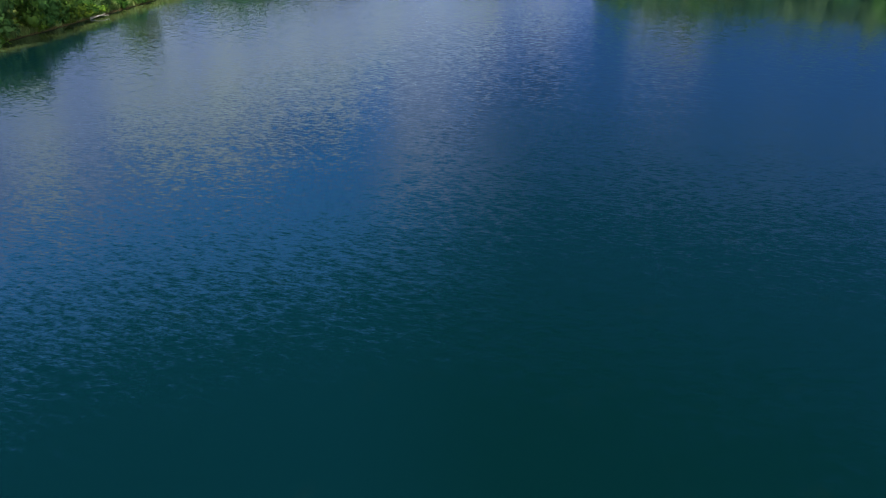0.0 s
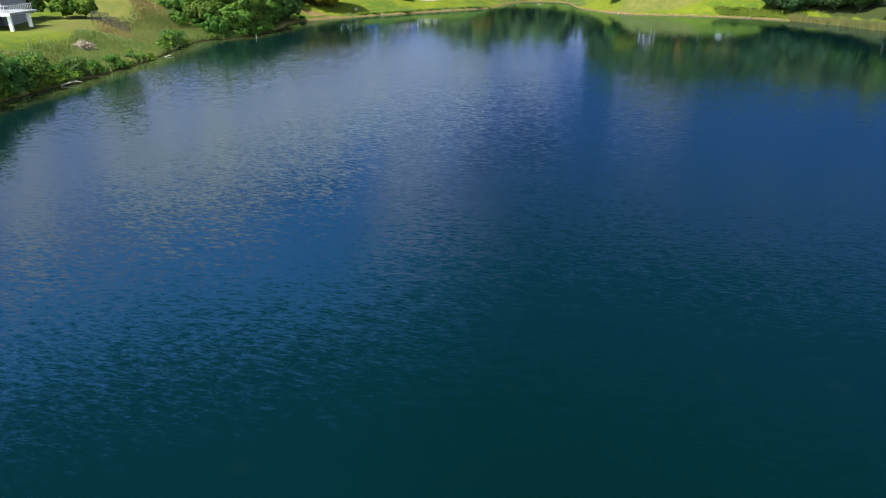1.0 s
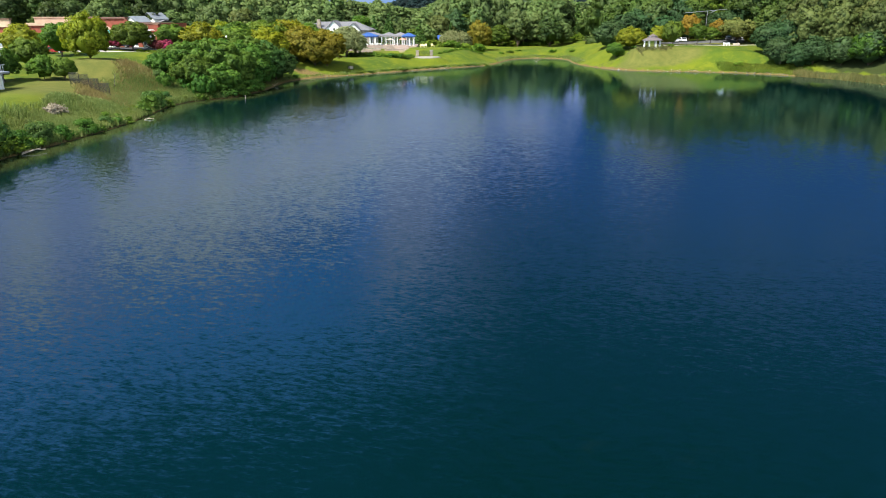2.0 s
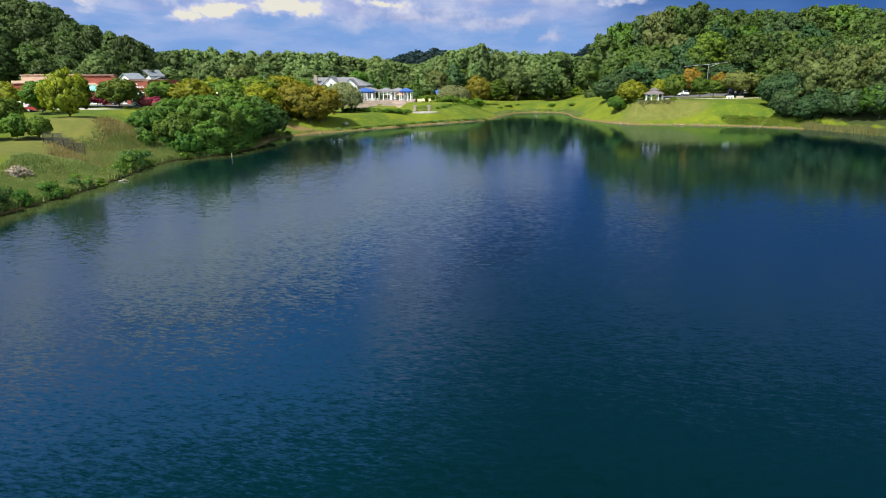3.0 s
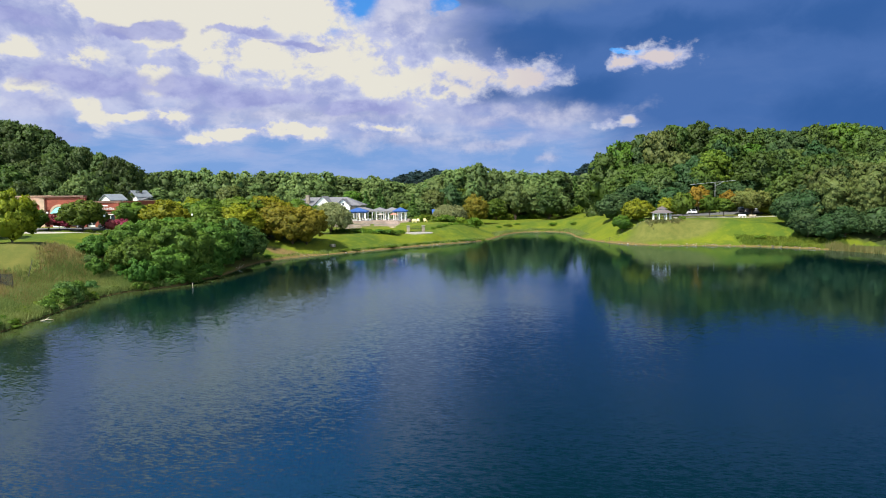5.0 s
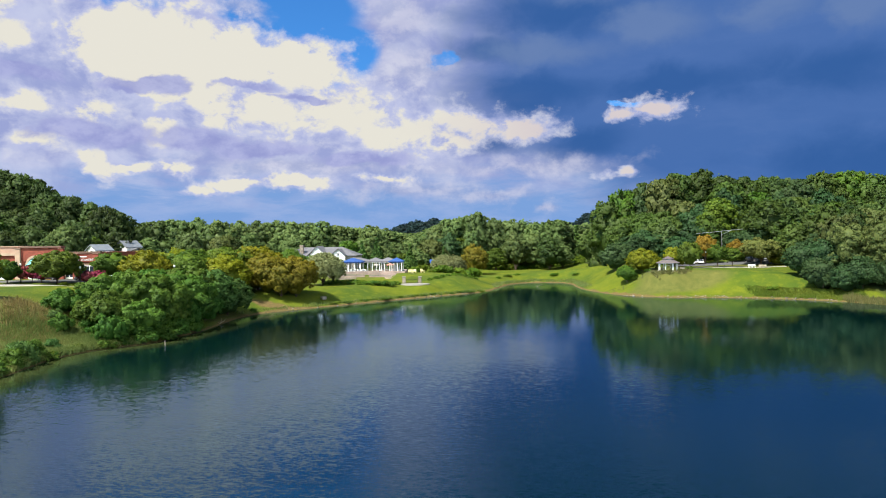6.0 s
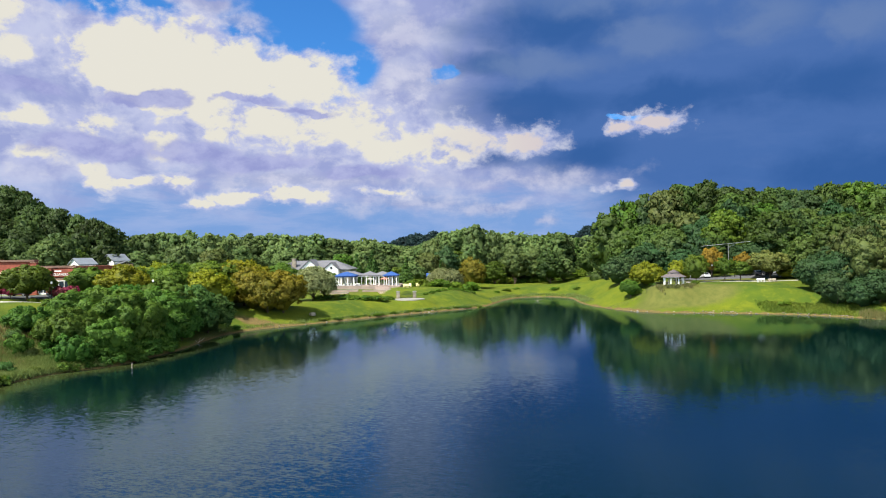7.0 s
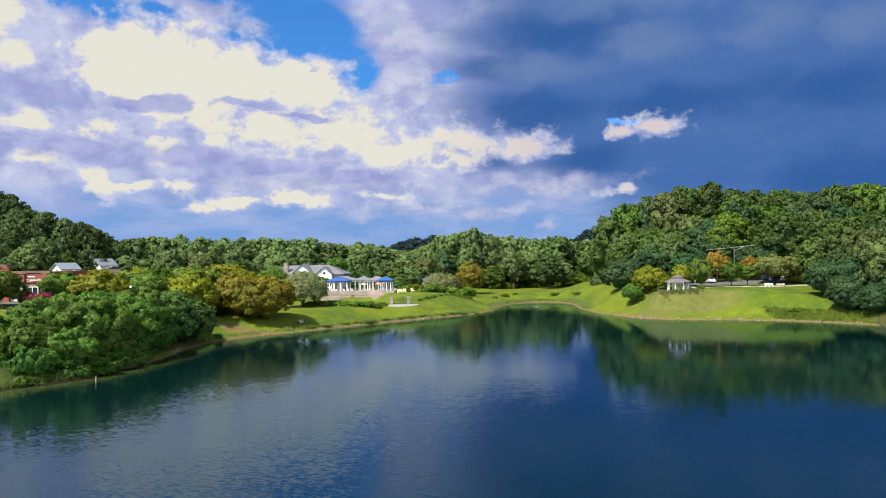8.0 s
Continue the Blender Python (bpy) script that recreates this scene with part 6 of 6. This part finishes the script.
def street_lamp(x, y, label="black post lamp with a white globe", tall=3.6):
    g = thing("street_lamp", x, y, ground_at(x, y), 0, label, "lamp post", "globe lamps")
    part("post", rod((0, 0, -0.2), (0, 0, tall), 0.08, 0.05), BLACK, g)
    part("base", rod((0, 0, -0.2), (0, 0, 0.5), 0.16, 0.1), BLACK, g)
    bm = bmesh.new()
    bmesh.ops.create_uvsphere(bm, u_segments=12, v_segments=8, radius=0.22, matrix=Matrix.Translation((0, 0, tall + 0.22)) @ Matrix.Diagonal((1, 1, 1.25, 1)))
    part("globe", bm, LAMPGLASS, g)
    part("finial", rod((0, 0, tall + 0.55), (0, 0, tall + 0.75), 0.05, 0.01), BLACK, g)


for x, y in ((-73.5, 151), (-86.5, 152), (-78.3, 158), (-58, 161), (-96, 150), (83.8, 222), (90.5, 222)):
    street_lamp(x, y)


def strip(name, points, width, lift, material, label, category):
    """A path laid on the ground along a line of points."""
    p = np.array(points, float)
    t = np.r_[0, np.cumsum(np.linalg.norm(np.diff(p, axis=0), axis=1))]
    s = np.arange(0, t[-1], 1.2)
    c = np.stack([np.interp(s, t, p[:, 0]), np.interp(s, t, p[:, 1])], 1)
    d = np.gradient(c, axis=0)
    d /= np.linalg.norm(d, axis=1, keepdims=True)
    side = np.stack([-d[:, 1], d[:, 0]], 1) * width / 2
    rows = [c + side, c + side * 0.33, c - side * 0.33, c - side]
    top = np.concatenate([np.c_[q, land_height(q[:, 0], q[:, 1]) + lift] for q in rows])
    n = len(c)
    low = top - (0, 0, 0.5 + lift)
    k = np.arange(n - 1)
    faces = [np.stack([j * n + k, j * n + k + 1, (j + 1) * n + k + 1, (j + 1) * n + k], 1) for j in range(3)]
    faces += [np.stack([k, k + 4 * n, k + 1 + 4 * n, k + 1], 1), np.stack([3 * n + k, 3 * n + k + 1, 7 * n + k + 1, 7 * n + k], 1)]
    ob = linked(name, array_mesh(name, np.concatenate([top, low]), np.concatenate(faces), material))
    return tagged(ob, label, category, kind="structure")


strip("pavement", [(70, 206.2), (75, 205.5), (90, 206), (104, 207)], 2.2, 0.10, CONCRETE, "pale concrete path along the crest of the lawn", "path")
strip("pavement", [(-110, 146), (-95, 146.5), (-85, 147), (-76, 146), (-68, 146), (-62, 150)], 2.4, 0.12, CONCRETE, "pale concrete path before the shops", "path")
strip("road", [(72, 221), (85, 220.5), (100, 221), (118, 224)], 9.0, 0.12, ASPHALT, "grey asphalt car park behind the lawn trees", "car park")
strip("road", [(-118, 155), (-95, 155.5), (-75, 157), (-60, 162), (-48, 170)], 7.0, 0.14, ASPHALT, "grey asphalt car park before the shops", "car park")


def car(x, y, turn, paint, label):
    g = thing("car", x, y, ground_at(x, y) + 0.13, turn, label, "car", "parked cars")
    side = [(-2.2, 0.35), (-2.2, 0.85), (-1.55, 0.98), (-0.95, 1.5), (0.75, 1.5), (1.45, 0.98), (2.15, 0.88), (2.2, 0.35)]
    bm = solid([(a, -0.85, h) for a, h in side], (0, 1.7, 0))
    bmesh.ops.bevel(bm, geom=bm.edges[:], offset=0.06, segments=2, affect="EDGES")
    body = part("body", bm, paint, g)
    for s in (-1, 1):
        pane = [(-1.35, s * 0.853, 1.0), (-0.88, s * 0.853, 1.4), (0.68, s * 0.853, 1.4), (1.2, s * 0.853, 1.0)]
        part("side_window", solid(pane, (0, s * 0.012, 0)), GLASS, body)
    part("windscreen", solid([(1.47, -0.7, 1.0), (0.83, -0.7, 1.48), (0.83, 0.7, 1.48), (1.47, 0.7, 1.0)], (0.02, 0, 0.02)), GLASS, body)
    part("rear_window", solid([(-1.58, -0.7, 1.0), (-1.0, -0.7, 1.48), (-1.0, 0.7, 1.48), (-1.58, 0.7, 1.0)], (-0.02, 0, 0.02)), GLASS, body)
    for a in (-1.35, 1.35):
        for s in (-1, 1):
            w = part("tyre", rod((a, s * 0.68, 0.33), (a, s * 0.9, 0.33), 0.33, sides=14), RUBBER, g)
            part("rim", rod((a, s * 0.9, 0.33), (a, s * 0.915, 0.33), 0.2, sides=10), STEEL, w)


for x, y, turn, k in ((97.5, 222.5, 80, 1), (100.6, 222.5, 84, 1), (103.8, 222.8, 95, 2), (82, 222.8, 88, 0), (79, 222.6, 92, 0), (-84, 157.5, 5, 1), (-76, 158, 8, 2), (-70.5, 158.5, 10, 0), (-64, 161.5, 20, 1), (-57.5, 166, 30, 0), (-54, 169, 30, 2), (-101, 157, 2, 3), (-106.5, 157, 0, 0), (-112, 157, 0, 2), (-91.5, 139.5, 12, 3)):
    car(x, y, turn, CARPAINT[k], ("parked white car", "parked dark car", "parked silver car", "parked red car")[k] + " on grey asphalt")


def van(x, y, turn):
    g = thing("van", x, y, ground_at(x, y) + 0.05, turn, "tall white delivery van parked by the lawn", "van")
    bm = solid([(a, -0.95, h) for a, h in ((-2.8, 0.4), (-2.8, 2.5), (1.4, 2.5), (2.0, 1.5), (2.8, 1.25), (2.85, 0.4))], (0, 1.9, 0))
    bmesh.ops.bevel(bm, geom=bm.edges[:], offset=0.08, segments=2, affect="EDGES")
    body = part("body", bm, CARPAINT[0], g)
    part("windscreen", solid([(1.47, -0.8, 2.4), (1.98, -0.8, 1.6), (1.98, 0.8, 1.6), (1.47, 0.8, 2.4)], (0.03, 0, 0.02)), GLASS, body)
    for a in (-1.8, 1.7):
        for s in (-1, 1):
            w = part("tyre", rod((a, s * 0.75, 0.36), (a, s * 0.98, 0.36), 0.36, sides=14), RUBBER, g)
            part("rim", rod((a, s * 0.98, 0.36), (a, s * 0.995, 0.36), 0.22, sides=10), STEEL, w)


van(-95.5, 140.5, 20)


def bench(x, y, turn, length, material, label):
    g = thing("bench", x, y, ground_at(x, y), turn, label, "bench", "benches")
    part("seat", boxed(-length / 2, length / 2, -0.25, 0.25, 0.42, 0.5, 0.02), material, g)
    part("backrest", boxed(-length / 2, length / 2, 0.26, 0.33, 0.5, 0.95, 0.02), material, g)
    for s in (-1, 0, 1):
        part("leg", boxed(s * (length / 2 - 0.2) - 0.05, s * (length / 2 - 0.2) + 0.05, -0.2, 0.3, -0.1, 0.42), material, g)


bench(89.6, 203.2, 0, 2.2, WHITE, "long white bench beside the lawn path")
bench(92.8, 203.4, 0, 2.2, PALEBARK, "weathered wooden bench beside the lawn path")

def chair(x, y, z, turn):
    g = thing("garden_chair", x, y, z, turn, "pale yellow slatted garden chair on the lawn", "chair", "garden chairs")
    for k in range(5):
        part("slat", solid([(-0.45 + 0.19 * k, 0.25, 0.35), (-0.28 + 0.19 * k, 0.25, 0.35), (-0.28 + 0.19 * k, 0.6, 1.25), (-0.45 + 0.19 * k, 0.6, 1.25)], (0, 0.04, 0.015)), YELLOW, g)
    part("seat", solid([(-0.45, -0.4, 0.48), (0.48, -0.4, 0.48), (0.48, 0.3, 0.33), (-0.45, 0.3, 0.33)], (0, 0, 0.05)), YELLOW, g)
    for s in (-0.52, 0.48):
        part("armrest", boxed(s, s + 0.12, -0.5, 0.45, 0.68, 0.73), YELLOW, g)
        part("leg", boxed(s + 0.01, s + 0.11, -0.42, -0.32, 0, 0.68), YELLOW, g)
        part("leg", boxed(s + 0.01, s + 0.11, 0.3, 0.4, 0, 0.68), YELLOW, g)


for x, y, turn in ((-9.5, 236, 20), (-8.2, 238.4, -15), (-9.0, 236.2, 10), (-5.5, 240, 30)):
    chair(x, y, ground_at(x, y), turn)


def table_set(x, y, z):
    g = thing("patio_table", x, y, z, 0, "round white patio table", "table", "patio tables")
    bm = bmesh.new()
    bmesh.ops.create_cone(bm, cap_ends=True, segments=16, radius1=0.7, radius2=0.7, depth=0.05, matrix=Matrix.Translation((0, 0, 0.74)))
    part("tabletop", bm, WHITE, g)
    part("stem", rod((0, 0, 0), (0, 0, 0.72), 0.06), STEEL, g)
    part("foot", rod((0, 0, 0), (0, 0, 0.06), 0.35, 0.3), STEEL, g)


for x, y in ((-32, 246.5), (-29, 246), (-26, 247), (-22, 248), (-19, 247.5), (-30.5, 251), (-14.8, 249)):
    table_set(x, y, 5.81)

def lounger(x, y, z, turn):
    g = thing("sun_lounger", x, y, z, turn, "white pool lounger with a pale blue cushion", "lounger", "pool loungers")
    part("frame", boxed(-0.35, 0.35, -0.95, 0.95, 0.28, 0.34), WHITE, g)
    part("cushion", boxed(-0.31, 0.31, -0.93, 0.35, 0.341, 0.42, 0.02), PALEROOF, g)
    part("backrest", solid([(-0.32, 0.36, 0.36), (0.32, 0.36, 0.36), (0.32, 0.85, 0.85), (-0.32, 0.85, 0.85)], (0, -0.05, 0.05)), WHITE, g)
    for a in (-0.3, 0.3):
        for b in (-0.85, 0.85):
            part("leg", rod((a, b, 0), (a, b, 0.28), 0.03, sides=6), WHITE, g)


for k in range(9):
    lounger(-35.2 + 1.25 * k, 244.6 - 0.06 * k, 5.81, 160 + 8 * (k % 3))


def parasol(x, y, z, cloth, label):
    g = thing("parasol", x, y, z, 0, label, "parasol", "patio parasols")
    part("pole", rod((0, 0, 0), (0, 0, 2.5), 0.04), STEEL, g)
    part("foot", rod((0, 0, 0), (0, 0, 0.1), 0.35, 0.3), STONE, g)
    bm = bmesh.new()
    bmesh.ops.create_cone(bm, cap_ends=True, segments=8, radius1=1.5, radius2=0.08, depth=0.6, matrix=Matrix.Translation((0, 0, 2.45)))
    part("canopy", bm, cloth, g)


parasol(-17.0, 246.2, 5.8, surface("coral_canvas", (0.55, 0.20, 0.15), None, 0.8), "faded coral parasol over a patio table")
parasol(-21.8, 246.6, 5.8, CREAM, "cream parasol over a patio table")

# ---------------------------------------------------------------- far roofs and the signal mast
mast = thing("signal_mast", 91, 229, 9.5, 0, "pale steel mast with a long horizontal arm above the trees", "mast")
part("post", rod((0.8, 0, -6), (0.8, 0, 8.3), 0.10, 0.07), STEEL, mast)
part("arm", rod((-7.6, 0, 7.5), (7.6, 0, 8.75), 0.07, 0.07), STEEL, mast)
part("brace", rod((0.8, 0, 7.0), (4.0, 0, 8.5), 0.05), STEEL, mast)


def far_house(x, y, w, h, wall, roof, label):
    g = thing("house", x, y, ground_at(x, y), 4, label, "house", "houses at the wood's edge")
    part("wall", gable_wall(-w / 2, w / 2, 0, 6, -1, h, 1.6, "x"), wall, g)
    part("roof", gable_roof(-w / 2, w / 2, 0, 6, h + 0.1, 1.6, 0.4, 0.2, "x"), roof, g)
    for k in range(int(w / 3)):
        window(g, -w / 2 + 1.5 + 3 * k, -0.02, 0.9, 1.1, 1.2)


far_house(53, 331, 8, 2.0, BROWN, SHINGLE, "low brown house half hidden by trees")
far_house(28, 329, 6, 2.2, BROWN, SHINGLE, "low brown house half hidden by trees")
far_house(-1.5, 292, 4, 3.6, GREYWALL, BLUE, "small grey shed with a blue roof")
